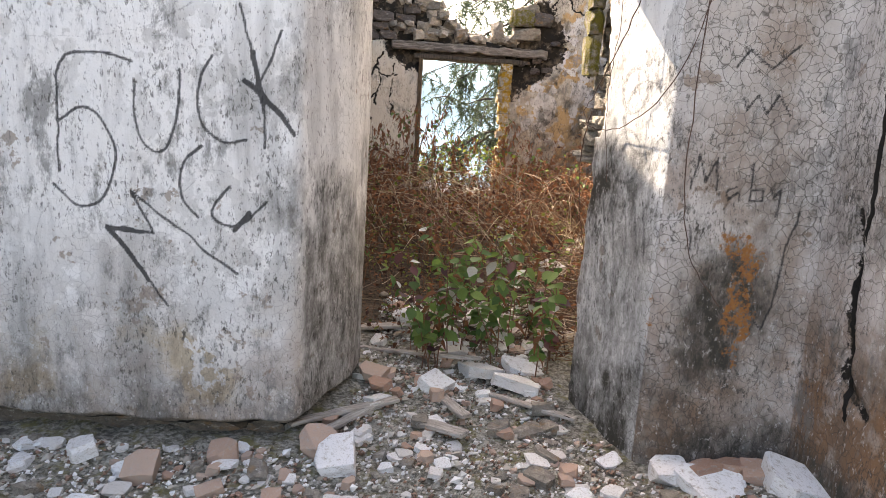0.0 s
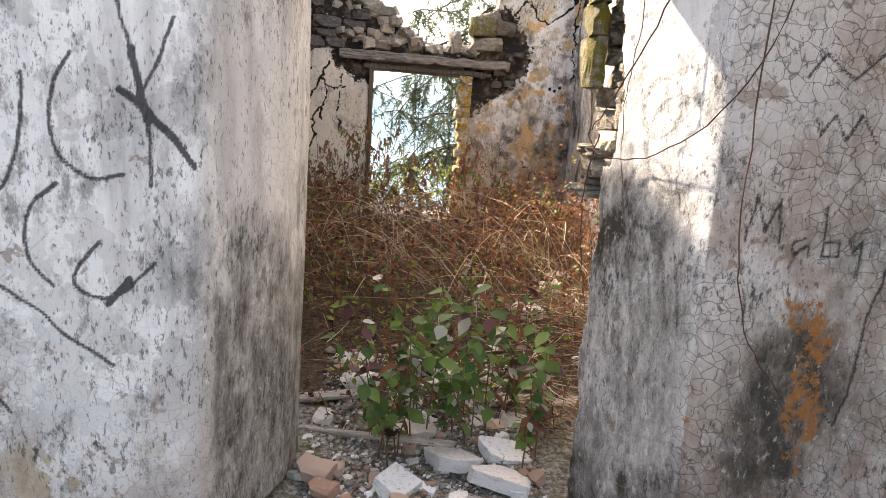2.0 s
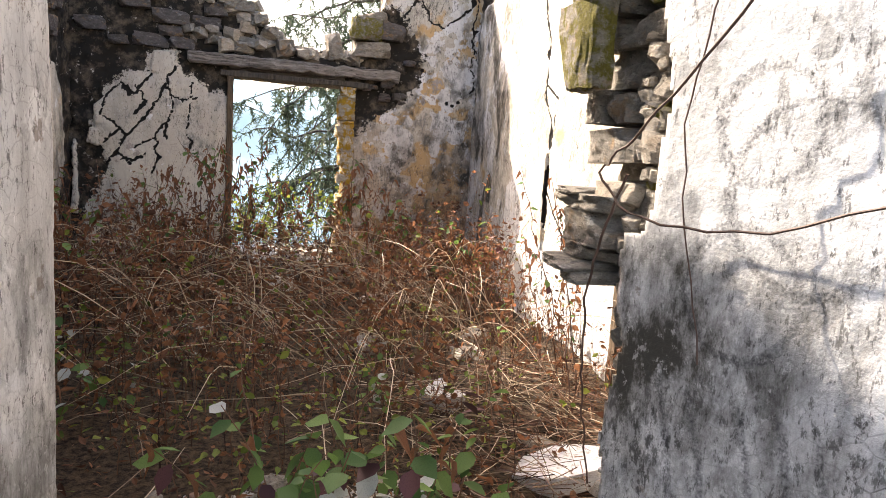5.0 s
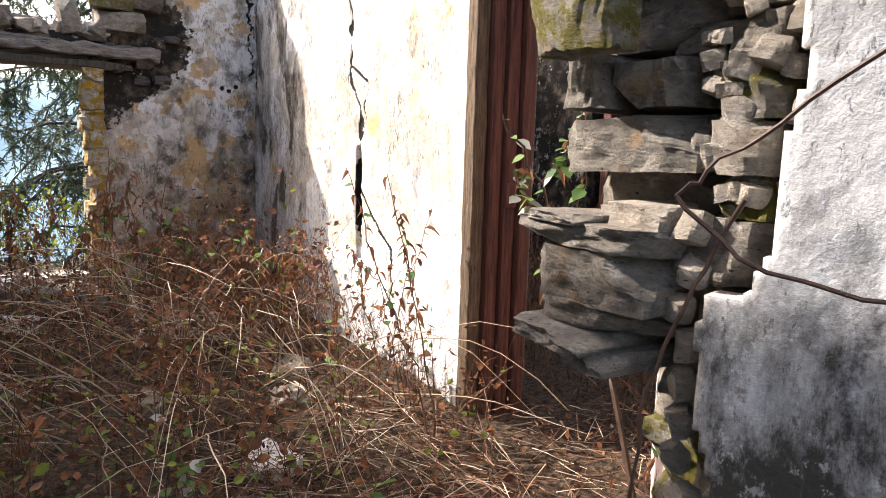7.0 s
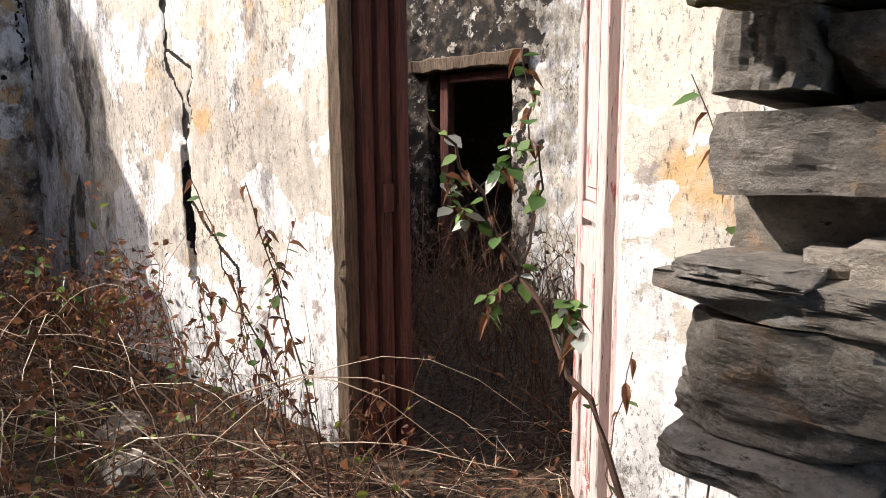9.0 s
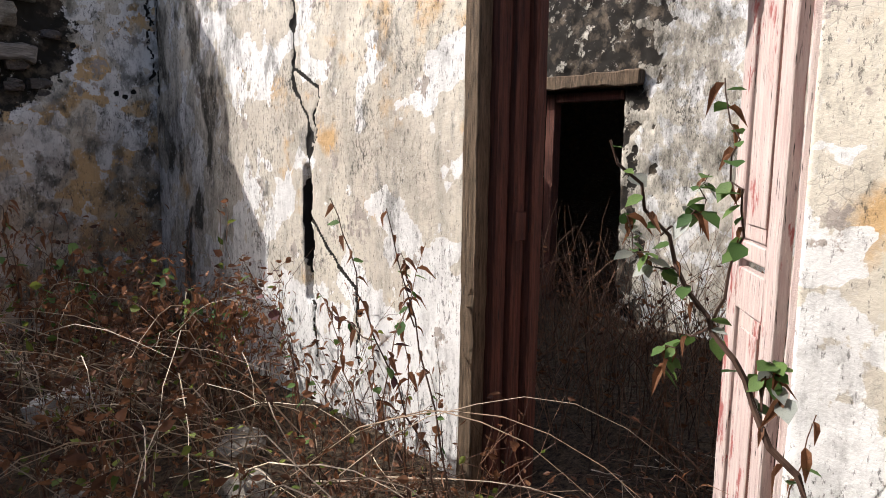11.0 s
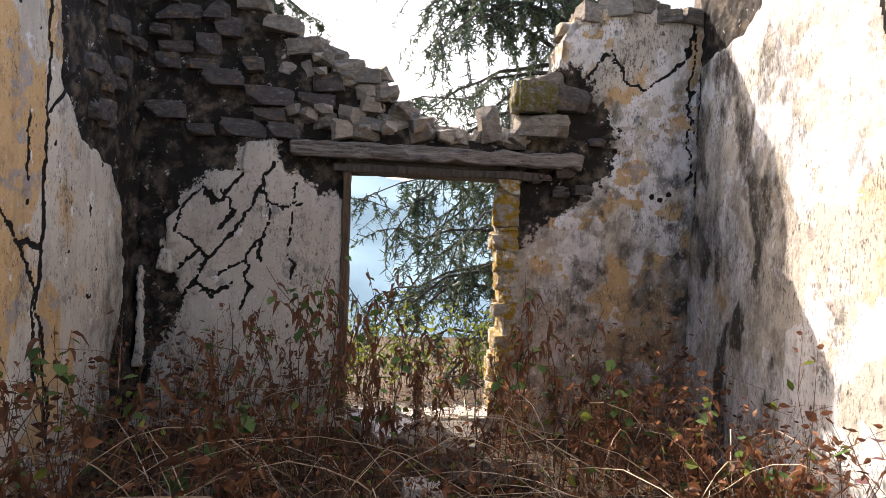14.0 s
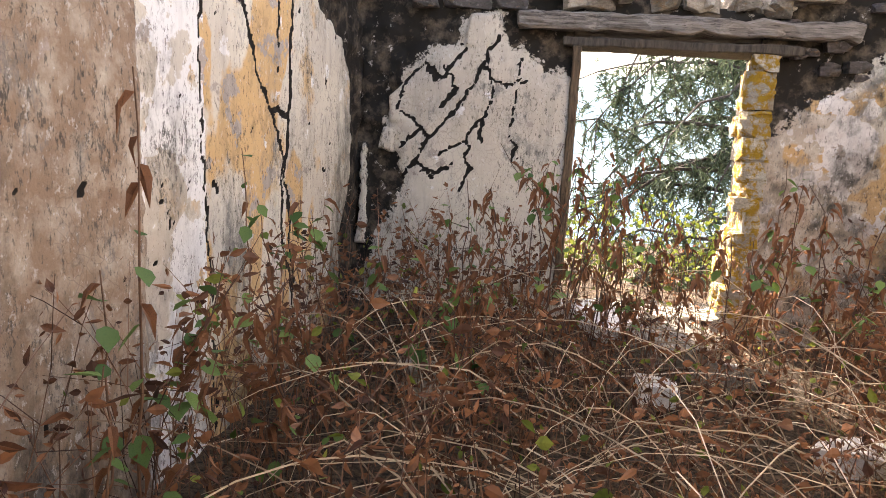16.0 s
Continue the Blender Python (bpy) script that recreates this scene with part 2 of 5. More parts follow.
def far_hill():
    s = Nodes("forest_ridge_painted_haze", 1.0)
    # the blue haze of distance is put into the colour and a weak glow
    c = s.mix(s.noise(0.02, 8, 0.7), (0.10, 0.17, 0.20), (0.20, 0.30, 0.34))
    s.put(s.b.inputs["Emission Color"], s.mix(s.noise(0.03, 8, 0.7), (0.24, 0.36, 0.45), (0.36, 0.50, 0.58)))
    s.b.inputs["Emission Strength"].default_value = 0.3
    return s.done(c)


M_HILL = far_hill()

# ---- helpers of the scene ----
rng = np.random.default_rng(5)


def vnoise(u, v, seed=0):
    """Smooth value noise, -1 to 1."""
    iu, iv = np.floor(u).astype(np.int64), np.floor(v).astype(np.int64)
    fu, fv = u - iu, v - iv
    fu, fv = fu * fu * (3 - 2 * fu), fv * fv * (3 - 2 * fv)

    def h(a, b):
        k = (a * 374761393 + b * 668265263 + seed * 974711) & 0x7FFFFFFF
        k = ((k ^ (k >> 13)) * 1274126177) & 0x7FFFFFFF
        return ((k ^ (k >> 16)) & 0xFFFF) / 32767.5 - 1
    return (h(iu, iv) * (1 - fu) + h(iu + 1, iv) * fu) * (1 - fv) + (h(iu, iv + 1) * (1 - fu) + h(iu + 1, iv + 1) * fu) * fv


def fbm(u, v, scale, seed=0, octaves=4):
    out, amp = 0, 0.5
    for i in range(octaves):
        out = out + amp * vnoise(u * scale, v * scale, seed + i)
        scale, amp = scale * 2.03, amp * 0.5
    return out


def line_dist(u, v, pts):
    """Distance from each (u, v) to an open polyline."""
    best = np.full(np.shape(u), 1e9)
    for (a, b), (c, d) in zip(pts, pts[1:]):
        t = np.clip(((u - a) * (c - a) + (v - b) * (d - b)) / ((c - a) ** 2 + (d - b) ** 2 + 1e-9), 0, 1)
        best = np.minimum(best, np.hypot(u - a - t * (c - a), v - b - t * (d - b)))
    return best


def inside(u, v, pts):
    """Signed depth inside a closed polygon: positive within."""
    odd = np.zeros(np.shape(u), bool)
    ring = list(pts) + [pts[0]]
    for (a, b), (c, d) in zip(ring, ring[1:]):
        odd ^= ((b > v) != (d > v)) & (u < (c - a) * (v - b) / (d - b + 1e-12) + a)
    return np.where(odd, 1, -1) * line_dist(u, v, ring)


def smooth(x, lo, hi):
    t = np.clip((x - lo) / (hi - lo), 0, 1)
    return t * t * (3 - 2 * t)


def mesh_of(name, verts, faces, mat, parent=None, attrs=None, soft=False):
    me = bpy.data.meshes.new(name)
    me.from_pydata(verts, [], faces)
    me.materials.append(mat)
    for key, data in (attrs or {}).items():
        me.color_attributes.new(key, "FLOAT_COLOR", "POINT").data.foreach_set("color", np.ascontiguousarray(data, np.float32).ravel())
    if soft:
        me.polygons.foreach_set("use_smooth", [True] * len(me.polygons))
    me.update()
    ob = new(name, me)
    ob.parent = parent
    return ob


def part(name, bm, mat, parent=None, label="", m=None):
    me = bpy.data.meshes.new(name)
    bm.to_mesh(me)
    bm.free()
    me.materials.append(mat)
    ob = new(name, me)
    ob.parent = parent
    if m is not None:
        ob.matrix_basis = m
    return tagged(ob, label) if label else ob


def base(name, m=None, **tags):
    ob = new(name)
    if m is not None:
        ob.matrix_basis = m
    ob.empty_display_size = 0.1
    return tagged(ob, **tags)


def rounded(path, r=0.05, step=0.012):
    """A plan line with rounded corners, as evenly spaced points."""
    pts = [Vector(path[0])]
    for a, b, c in zip(path, path[1:], path[2:]):
        a, b, c = Vector(a), Vector(b), Vector(c)
        p, q = b + (a - b).normalized() * r, b + (c - b).normalized() * r
        pts += [p * (1 - t) ** 2 + b * 2 * t * (1 - t) + q * t * t for t in np.linspace(0, 1, 7)]
    pts.append(Vector(path[-1]))
    xy = np.array(pts)
    s = np.concatenate([[0], np.cumsum(np.hypot(*np.diff(xy, axis=0).T))])
    at = np.arange(0, s[-1] + step * 0.5, step)
    return np.stack([np.interp(at, s, xy[:, 0]), np.interp(at, s, xy[:, 1])], 1)


def sheet(name, path, z0, z1, fields, mat, step=0.012, thick=0.05, radius=0.05, label="", kind="structure", lean=0.0):
    """A wall's face along a plan line (its face looks to the right of the way along), with its thickness behind it.
    fields(x, y, z) gives the masks, the relief (inwards, metres) and where the wall stands."""
    xy = rounded(path, radius, step)
    zs = np.arange(z0, z1 + step * 0.5, step)
    d = np.gradient(xy, axis=0)
    d /= np.linalg.norm(d, axis=1)[:, None]
    nrm = np.stack([d[:, 1], -d[:, 0]], 1)
    X, Z = np.meshgrid(xy[:, 0], zs, indexing="ij")
    Y = np.meshgrid(xy[:, 1], zs, indexing="ij")[0]
    f = fields(X, Y, Z)
    zero = np.zeros_like(X)
    relief = f.get("depth", zero) + 0.012 * fbm(X + Y, Z, 2.0, 3) + 0.003 * fbm(X + Y, Z, 22, 8)
    relief = relief + 0.05 * f.get("loss", zero) * (0.6 + 0.6 * fbm(X + Y, Z, 9, 21)) + 0.012 * smooth(f.get("crack", zero), .5, 1)
    VX, VY = X - nrm[:, :1] * relief, Y - nrm[:, 1:] * relief
    front = np.stack([VX, VY, Z], -1).reshape(-1, 3)
    back = np.stack([X - nrm[:, :1] * thick, Y - nrm[:, 1:] * thick, Z], -1).reshape(-1, 3)
    keep = f.get("keep", np.ones_like(X, bool))
    cell = keep[:-1, :-1] & keep[1:, :-1] & keep[:-1, 1:] & keep[1:, 1:]
    n, k = X.shape
    idx = np.arange(n * k).reshape(n, k)
    i, j = np.nonzero(cell)
    quads = np.stack([idx[i, j], idx[i + 1, j], idx[i + 1, j + 1], idx[i, j + 1]], 1)
    off = n * k
    sides = []
    pad = np.pad(cell, 1)
    for di, dj, a, b in ((-1, 0, (0, 1), (0, 0)), (1, 0, (1, 0), (1, 1)), (0, -1, (0, 0), (1, 0)), (0, 1, (1, 1), (0, 1))):
        e = cell & ~pad[1 + di:n + di, 1 + dj:k + dj]
        p, q = np.nonzero(e)
        va, vb = idx[p + a[0], q + a[1]], idx[p + b[0], q + b[1]]
        sides.append(np.stack([vb, va, va + off, vb + off], 1))
    allq = np.concatenate([quads] + sides)
    used = np.zeros(2 * off, bool)
    used[allq.ravel()] = True
    remap = np.cumsum(used) - 1
    verts = np.concatenate([front, back])[used]
    wear = np.stack([f.get(a, zero) for a in ("loss", "crack", "ochre", "grime_shade")], -1).reshape(-1, 4)
    marks = np.stack([f.get(a, zero) for a in ("ink", "brown", "rust", "lime")], -1).reshape(-1, 4)
    edge = wear.copy()
    edge[:, 0] = f.get("edge", 0.8)
    wear, marks = np.concatenate([wear, edge])[used], np.concatenate([marks, marks])[used]
    q = remap[allq]
    me = bpy.data.meshes.new(name)
    me.vertices.add(len(verts))
    me.vertices.foreach_set("co", verts.ravel())
    me.loops.add(q.size)
    me.loops.foreach_set("vertex_index", q.ravel().astype(np.int32))
    me.polygons.add(len(q))
    me.polygons.foreach_set("loop_start", np.arange(0, q.size, 4, dtype=np.int32))
    me.update(calc_edges=True)
    me.polygons.foreach_set("use_smooth", np.arange(len(q)) < len(quads))
    for key, data in (("wear", wear), ("marks", marks)):
        me.color_attributes.new(key, "FLOAT_COLOR", "POINT").data.foreach_set("color", data.astype(np.float32).ravel())
    me.materials.append(mat)
    return tagged(new(name, me), label, kind=kind)


def prism(name, pts, z0, z1, mat, parent=None, kind="structure"):
    bm = bmesh.new()
    a = [bm.verts.new((x, y, z0)) for x, y in pts]
    b = [bm.verts.new((x, y, z1)) for x, y in pts]
    bm.faces.new(a[::-1]), bm.faces.new(b)
    for i in range(len(pts)):
        j = (i + 1) % len(pts)
        bm.faces.new((a[i], a[j], b[j], b[i]))
    bmesh.ops.recalc_face_normals(bm, faces=bm.faces)
    ob = part(name, bm, mat, parent)
    return tagged(ob, kind=kind) if kind else ob


def bar(name, x, y, z, mat, parent=None, bevel=0.006, label="", m=None, rough=0.0, seed=0):
    """A squared piece of timber or stone between the given limits, with eased edges and, if rough, uneven faces."""
    bm = bmesh.new()
    size = (x[1] - x[0], y[1] - y[0], z[1] - z[0])
    bmesh.ops.create_cube(bm, size=1, matrix=Matrix.Translation(((x[0] + x[1]) / 2, (y[0] + y[1]) / 2, (z[0] + z[1]) / 2)) @ Matrix.Diagonal((*size, 1)))
    if bevel:
        bmesh.ops.bevel(bm, geom=bm.edges[:], offset=bevel, segments=1, affect="EDGES")
    if rough:
        long = max(size)
        es = [e for e in bm.edges if e.calc_length() > 0.5 * long]
        if es:
            bmesh.ops.subdivide_edges(bm, edges=es, cuts=min(24, int(long / 0.06) + 1), use_grid_fill=True)
        for v in bm.verts:
            v.co += rough * noise.noise_vector(v.co * 9 + Vector((seed, 0, 0)))
    return part(name, bm, mat, parent, label, m)


def stone_mesh(name, seed, mat, flat=0.0):
    """An angular broken stone of about unit size: a block cut by random planes, with split layers."""
    r = random.Random(seed)
    bm = bmesh.new()
    bmesh.ops.create_cube(bm, size=1)
    for _ in range(5):
        n = Vector((r.uniform(-1, 1), r.uniform(-1, 1), r.uniform(-1, 1) * (0.8 - flat))).normalized()
        p = n * r.uniform(0.42, 0.58)
        got = bmesh.ops.bisect_plane(bm, geom=bm.verts[:] + bm.edges[:] + bm.faces[:], plane_co=p, plane_no=n, clear_outer=True)
        rim = [e for e in got["geom_cut"] if isinstance(e, bmesh.types.BMEdge)]
        if rim:
            bmesh.ops.edgeloop_fill(bm, edges=rim)
    bmesh.ops.bevel(bm, geom=bm.edges[:], offset=0.016, segments=1, affect="EDGES")
    bmesh.ops.triangulate(bm, faces=bm.faces[:])
    bmesh.ops.subdivide_edges(bm, edges=[e for e in bm.edges if e.calc_length() > 0.35], cuts=1)
    for v in bm.verts:
        v.co += 0.035 * noise.noise_vector(v.co * 3 + Vector((seed, 0, 0))) * (1 - 0.5 * flat)
    me = bpy.data.meshes.new(name)
    bm.to_mesh(me)
    bm.free()
    me.materials.append(mat)
    return me


def tubes(paths, sides=3):
    """Tapered tubes along (points, r0, r1): vertices and faces."""
    verts, faces = [], []
    ang = np.arange(sides) / sides * math.tau
    for pts, r0, r1 in paths:
        pts = np.asarray(pts, float)
        k = len(pts)
        t = np.gradient(pts, axis=0)
        t /= np.linalg.norm(t, axis=1)[:, None] + 1e-9
        up = np.where(np.abs(t[:, 2:]) > 0.9, [[1.0, 0, 0]], [[0, 0, 1.0]])
        a = np.cross(t, up)
        a /= np.linalg.norm(a, axis=1)[:, None] + 1e-9
        b = np.cross(t, a)
        r = np.linspace(r0, r1, k)[:, None, None]
        ring = pts[:, None] + r * (a[:, None] * np.cos(ang)[None, :, None] + b[:, None] * np.sin(ang)[None, :, None])
        o = len(verts)
        verts.extend(ring.reshape(-1, 3).tolist())
        for i in range(k - 1):
            for s in range(sides):
                s2 = (s + 1) % sides
                faces.append((o + i * sides + s, o + i * sides + s2, o + (i + 1) * sides + s2, o + (i + 1) * sides + s))
        faces.append(tuple(o + s for s in range(sides))[::-1])
        faces.append(tuple(o + (k - 1) * sides + s for s in range(sides)))
    return verts, faces


LEAF_V = np.array([(0, 0, 0), (0.3, 0.25, 0.06), (0.34, 0.55, 0.02), (0, 1, -0.12), (-0.34, 0.55, 0.02), (-0.3, 0.25, 0.06), (0, 0.5, -0.05)])
LEAF_F = [(0, 1, 6), (1, 2, 6), (2, 3, 6), (3, 4, 6), (4, 5, 6), (5, 0, 6)]


def leaves(places, curl=0.0):
    """Leaves at (point, size, euler): vertices and faces."""
    verts, faces = [], []
    for p, size, e in places:
        v = LEAF_V * size
        if curl:
            v = v * (1 - curl * rng.uniform(0, 0.8), 1, 1) + np.c_[np.zeros(7), np.zeros(7), curl * size * rng.uniform(-0.8, 0.8) * LEAF_V[:, 1] ** 2]
        m = np.array(Euler(e).to_matrix())
        o = len(verts)
        verts.extend((v @ m.T + np.asarray(p)).tolist())
        faces.extend([tuple(o + i for i in f) for f in LEAF_F])
    return verts, faces


def floor_z(x, y):
    """Height of the ground: rubble rises through the doorway into the room and heaps up under the window."""
    z = -0.06 + 0.05 * smooth(y, 2.8, 3.6) + 0.28 * smooth(y, 3.7, 6.2) + 0.12 * smooth(y, 7.0, 9.0)
    z = z - 0.25 * smooth(y, 9.7, 12) - 0.42 * np.clip(y - 12, 0, 150)
    z = z + 0.10 * smooth(x, 1.0, 1.6) * smooth(2.95 - y, 0, 0.4) * (y > 1)
    return z


# ---- the large structure ----
def ground():
    xs = np.concatenate([-np.geomspace(2500, 6, 26), np.arange(-5.5, 7, 0.06), np.geomspace(7.2, 2500, 26)])
    ys = np.concatenate([-np.geomspace(2500, 3.5, 22), np.arange(-3.2, 11, 0.06), np.geomspace(11.2, 2500, 34)])
    X, Y = np.meshgrid(xs, ys, indexing="ij")
    Z = floor_z(X, Y) + 0.05 * fbm(X, Y, 1.6, 2) + 0.03 * fbm(X, Y, 8, 4)
    k = X.shape[1]
    i, j = np.meshgrid(np.arange(len(xs) - 1), np.arange(len(ys) - 1), indexing="ij")
    a = (i * k + j).ravel()
    faces = np.stack([a, a + k, a + k + 1, a + 1], 1).tolist()
    lit = smooth(Y + 0.3 * fbm(X, Y, 2, 9), 3.9, 4.8)
    w = np.stack([lit, lit * 0, lit * 0, lit * 0 + 1], -1).reshape(-1, 4)
    return tagged(mesh_of("ground", np.stack([X, Y, Z], -1).reshape(-1, 3).tolist(), faces, M_SOIL, attrs={"wear": w}, soft=True),
                  "rubble-strewn earth with moss and dry leaf litter", kind="structure")


ground()

# outer room: wall with the charcoal strokes, and its splayed jamb
STROKES = [
    [(-1.32, 1.60), (-1.44, 1.64), (-1.63, 1.62), (-1.65, 1.38), (-1.64, 1.13)],
    [(-1.64, 1.35), (-1.52, 1.43), (-1.42, 1.33), (-1.40, 1.18), (-1.46, 1.02), (-1.57, .98), (-1.67, 1.08)],
    [(-1.31, 1.53), (-1.33, 1.40), (-1.29, 1.26), (-1.20, 1.22), (-1.13, 1.38), (-1.13, 1.58)],
    [(-.99, 1.65), (-1.06, 1.53), (-1.05, 1.37), (-.96, 1.29), (-.85, 1.31)],
    [(-.88, 1.85), (-.83, 1.67), (-.78, 1.47), (-.77, 1.28)], [(-.71, 1.76), (-.77, 1.59), (-.81, 1.51)],
    [(-.86, 1.55), (-.78, 1.50), (-.64, 1.35)], [(-1.04, 1.28), (-1.13, 1.20), (-1.13, 1.05), (-1.06, .97)],
    [(-.92, 1.11), (-1.03, .98), (-.89, .92), (-.77, 1.05)],
    [(-1.19, .57), (-1.39, .84), (-1.45, .91), (-1.25, .89), (-1.34, 1.07), (-.99, .80), (-.89, .73)],
]
BOLD = [[(-.83, 1.67), (-.78, 1.47)], [(-.86, 1.55), (-.78, 1.50), (-.64, 1.35)], [(-1.28, .68), (-1.39, .84), (-1.45, .91), (-1.3, .89)], [(-.9, .92), (-.84, 1.0)]]
THIN = [[(-1.78, 1.68), (-1.51, 1.69), (-1.26, 1.74), (-1.07, 1.85)], [(-1.9, 1.3), (-1.7, 1.05), (-1.78, .8)], [(-1.2, 1.0), (-1.0, 1.2), (-.9, 1.15)]]


def eased(line):
    """A stroke with its corners rounded off twice."""
    for _ in range(2):
        cut = [line[0]]
        for (a, b), (c, d) in zip(line, line[1:]):
            cut += [(.75 * a + .25 * c, .75 * b + .25 * d), (.25 * a + .75 * c, .25 * b + .75 * d)]
        line = cut + [line[-1]]
    return line


STROKES = [eased(k) for k in STROKES[:-1]] + STROKES[-1:]
THIN = [eased(k) for k in THIN]


def left_front(x, y, z):
    u = x + y - 2.9
    wu, wz = u + 0.012 * fbm(u, z, 9, 5), z + 0.012 * fbm(u, z, 9, 6)
    ink = np.zeros_like(x)
    for s in STROKES:
        ink = np.maximum(ink, 0.85 * smooth(-line_dist(wu, wz, s), -0.012, -0.002))
    for s in BOLD:
        ink = np.maximum(ink, smooth(-line_dist(wu, wz, s), -0.017, -0.006))
    for s in THIN:
        ink = np.maximum(ink, 0.42 * smooth(-line_dist(wu, wz, s), -0.009, -0.001))
    ink = ink * (y < 2.97)
    jamb = smooth(y, 2.93, 3.0)
    for sx, sz in ((3.05, 1.62), (3.14, 1.56), (3.2, 1.72), (3.3, 1.4), (3.36, 1.55)):
        ink = np.maximum(ink, 0.38 * jamb * smooth(-line_dist(y + .1 * fbm(y, z, 18, 3), z, [(sx, sz), (sx + .02, sz - .14)]), -0.008, -0.001))
    n = fbm(u, z, 3, 12)
    grime_shade = jamb * smooth(z + 0.6 * n, 1.55, 0.75) * 0.72 + (1 - jamb) * (0.46 * smooth(z + 0.3 * n, 0.65, 0.0) + 0.22 * smooth(n, 0.1, 0.4))
    grime_shade = grime_shade + (1 - jamb) * 0.25 * smooth(x, -.85, -.66) * smooth(n, -.3, .3)
    foot = smooth(z + 0.05 * n, 0.06, -0.02)
    ochre = (1 - jamb) * (0.35 * smooth(z, 1.0, 0.2) + 0.25 * n)
    lime = 0.45 + (1 - jamb) * 0.25 * smooth(z + 0.3 * n, 0.7, 1.3)
    return dict(ink=ink, grime_shade=grime_shade, brown=(1 - jamb) * .6 * smooth(z + .4 * n, .75, .0), loss=foot * (1 - jamb) * .9, ochre=ochre, lime=lime, depth=0.08 * foot)


sheet("wall_front_left", [(-3.6, 2.9), (-.63, 2.9), (-.46, 3.45), (-.44, 3.78)], -0.15, 2.55, left_front, M_FRONT, 0.008, 0.09, 0.07,
      "white lime-plastered wall with charcoal scrawls and damp stains")
prism("wall_core_front_left", [(-3.6, 2.99), (-.70, 2.99), (-.55, 3.45), (-.54, 3.78), (-3.6, 3.78)], -0.2, 3.1, M_CORE)


def right_front(x, y, z):
    u = np.where(y > 2.95, x - (y - 2.95), x)
    n = fbm(u, z, 3, 31)
    jamb = smooth(y, 2.92, 3.05) * (x < 1.2)
    side = (x > 1.53) & (y < 2.84)
    ink = np.zeros_like(x)
    wu, wz = u + 0.01 * fbm(u, z, 9, 5), z + 0.01 * fbm(u, z, 9, 6)
    writing = [[(1.03, 1.22), (1.05, 1.36), (1.09, 1.25), (1.13, 1.35), (1.14, 1.22)], [(1.22, 1.24), (1.18, 1.22), (1.19, 1.18), (1.23, 1.22), (1.24, 1.18)],
               [(1.28, 1.34), (1.28, 1.18), (1.33, 1.18), (1.33, 1.23), (1.28, 1.23)], [(1.36, 1.24), (1.38, 1.20), (1.41, 1.24), (1.40, 1.12)],
               [(1.50, 1.15), (1.46, .95), (1.44, .72), (1.41, .62), (1.37, .65)], [(1.15, 1.72), (1.2, 1.8), (1.3, 1.72), (1.4, 1.82)],
               [(1.2, 1.6), (1.22, 1.55), (1.26, 1.62), (1.3, 1.54), (1.34, 1.62), (1.4, 1.54)], [(1.05, 1.05), (1.06, .95)]]
    for s in writing:
        ink = np.maximum(ink, 0.8 * smooth(-line_dist(wu, wz, s), -0.011, -0.001))
    ink = ink * (y < 2.97) * (~side)
    # broad dark smears of paint on the jamb
    for cy, cz, r in ((3.2, 1.62, .10), (3.22, 1.32, .12), (3.12, 1.5, .16)):
        ink = np.maximum(ink, 0.5 * jamb * smooth(-np.abs(np.hypot((y - cy) * 1.2, z - cz) - r) + .02 * n, -0.022, -0.004))
    for cy in (3.02, 3.08, 3.15, 3.24, 3.3):
        ink = np.maximum(ink, 0.5 * jamb * smooth(-line_dist(y + .02 * n, z, [(cy, .86), (cy + .02, .98), (cy + .05, 1.12)]), -0.02, -0.004))
    # dirty jamb foot; shade by its inner edge is painted in as darker colour
    grime_shade = jamb * (0.40 * smooth(z + .4 * n, 1.55, .95) + .42 * smooth(y, 3.2, 3.4) * smooth(z + .2 * n, 1.55, 1.4) * smooth(z, .95, 1.2)) + 0.2 + 0.30 * smooth(fbm(u, z, 1.6, 44), 0.0, 0.3) + 0.35 * smooth(z + .2 * n, .3, 0)
    grime_shade = grime_shade + .4 * smooth(-line_dist(u, z, [(1.25, .8), (1.2, .5)]) + .1 * n, -.2, -.02)
    rust = smooth(-line_dist(u, z, [(1.2, 1.0), (1.30, .95), (1.3, .7), (1.31, .45)]) + 0.09 * n, -0.12, 0.0)
    rust = np.maximum(rust, .85 * smooth(-line_dist(u, z, [(.93, 1.05), (.92, .45)]) + 0.05 * n, -0.04, 0.0))
    edge_break = (y + 0.05 * fbm(y, z, 7, 77) > 3.42 + .06 * smooth(z + .25 * n, 1.49, 1.46)) & (x < 1.2)
    crack = smooth(-line_dist(y + .02 * n, z, [(2.6, 1.9), (2.55, 1.2), (2.6, .9), (2.5, .4)]), -.02, -.006) * side
    loss = smooth(-line_dist(y, z, [(2.62, 1.25), (2.55, .55), (2.4, .45)]) + .05 * n, -.05, 0.0) * side * .6
    loss = np.maximum(loss, side * smooth(np.minimum(z - 1.55, 2.45 - y) + .1 * n, 0, .05))
    brown = side * .45 * smooth(z + n, 1.3, .3) + (0.36 + 0.3 * smooth(n, -.1, .3) + .3 * smooth(z + .5 * n, .9, .2)) * (y < 2.95)
    return dict(ink=ink, grime_shade=grime_shade, rust=rust, keep=~edge_break, crack=crack, loss=loss, brown=brown, lime=.55 * smooth(-line_dist(u, z, [(1.22, .98), (1.28, .7), (1.2, .5)]) + .12 * n, -.2, -.05) + jamb * (.45 + .3 * smooth(z + .3 * n, 1.0, 1.5)), ochre=0.25 * n)


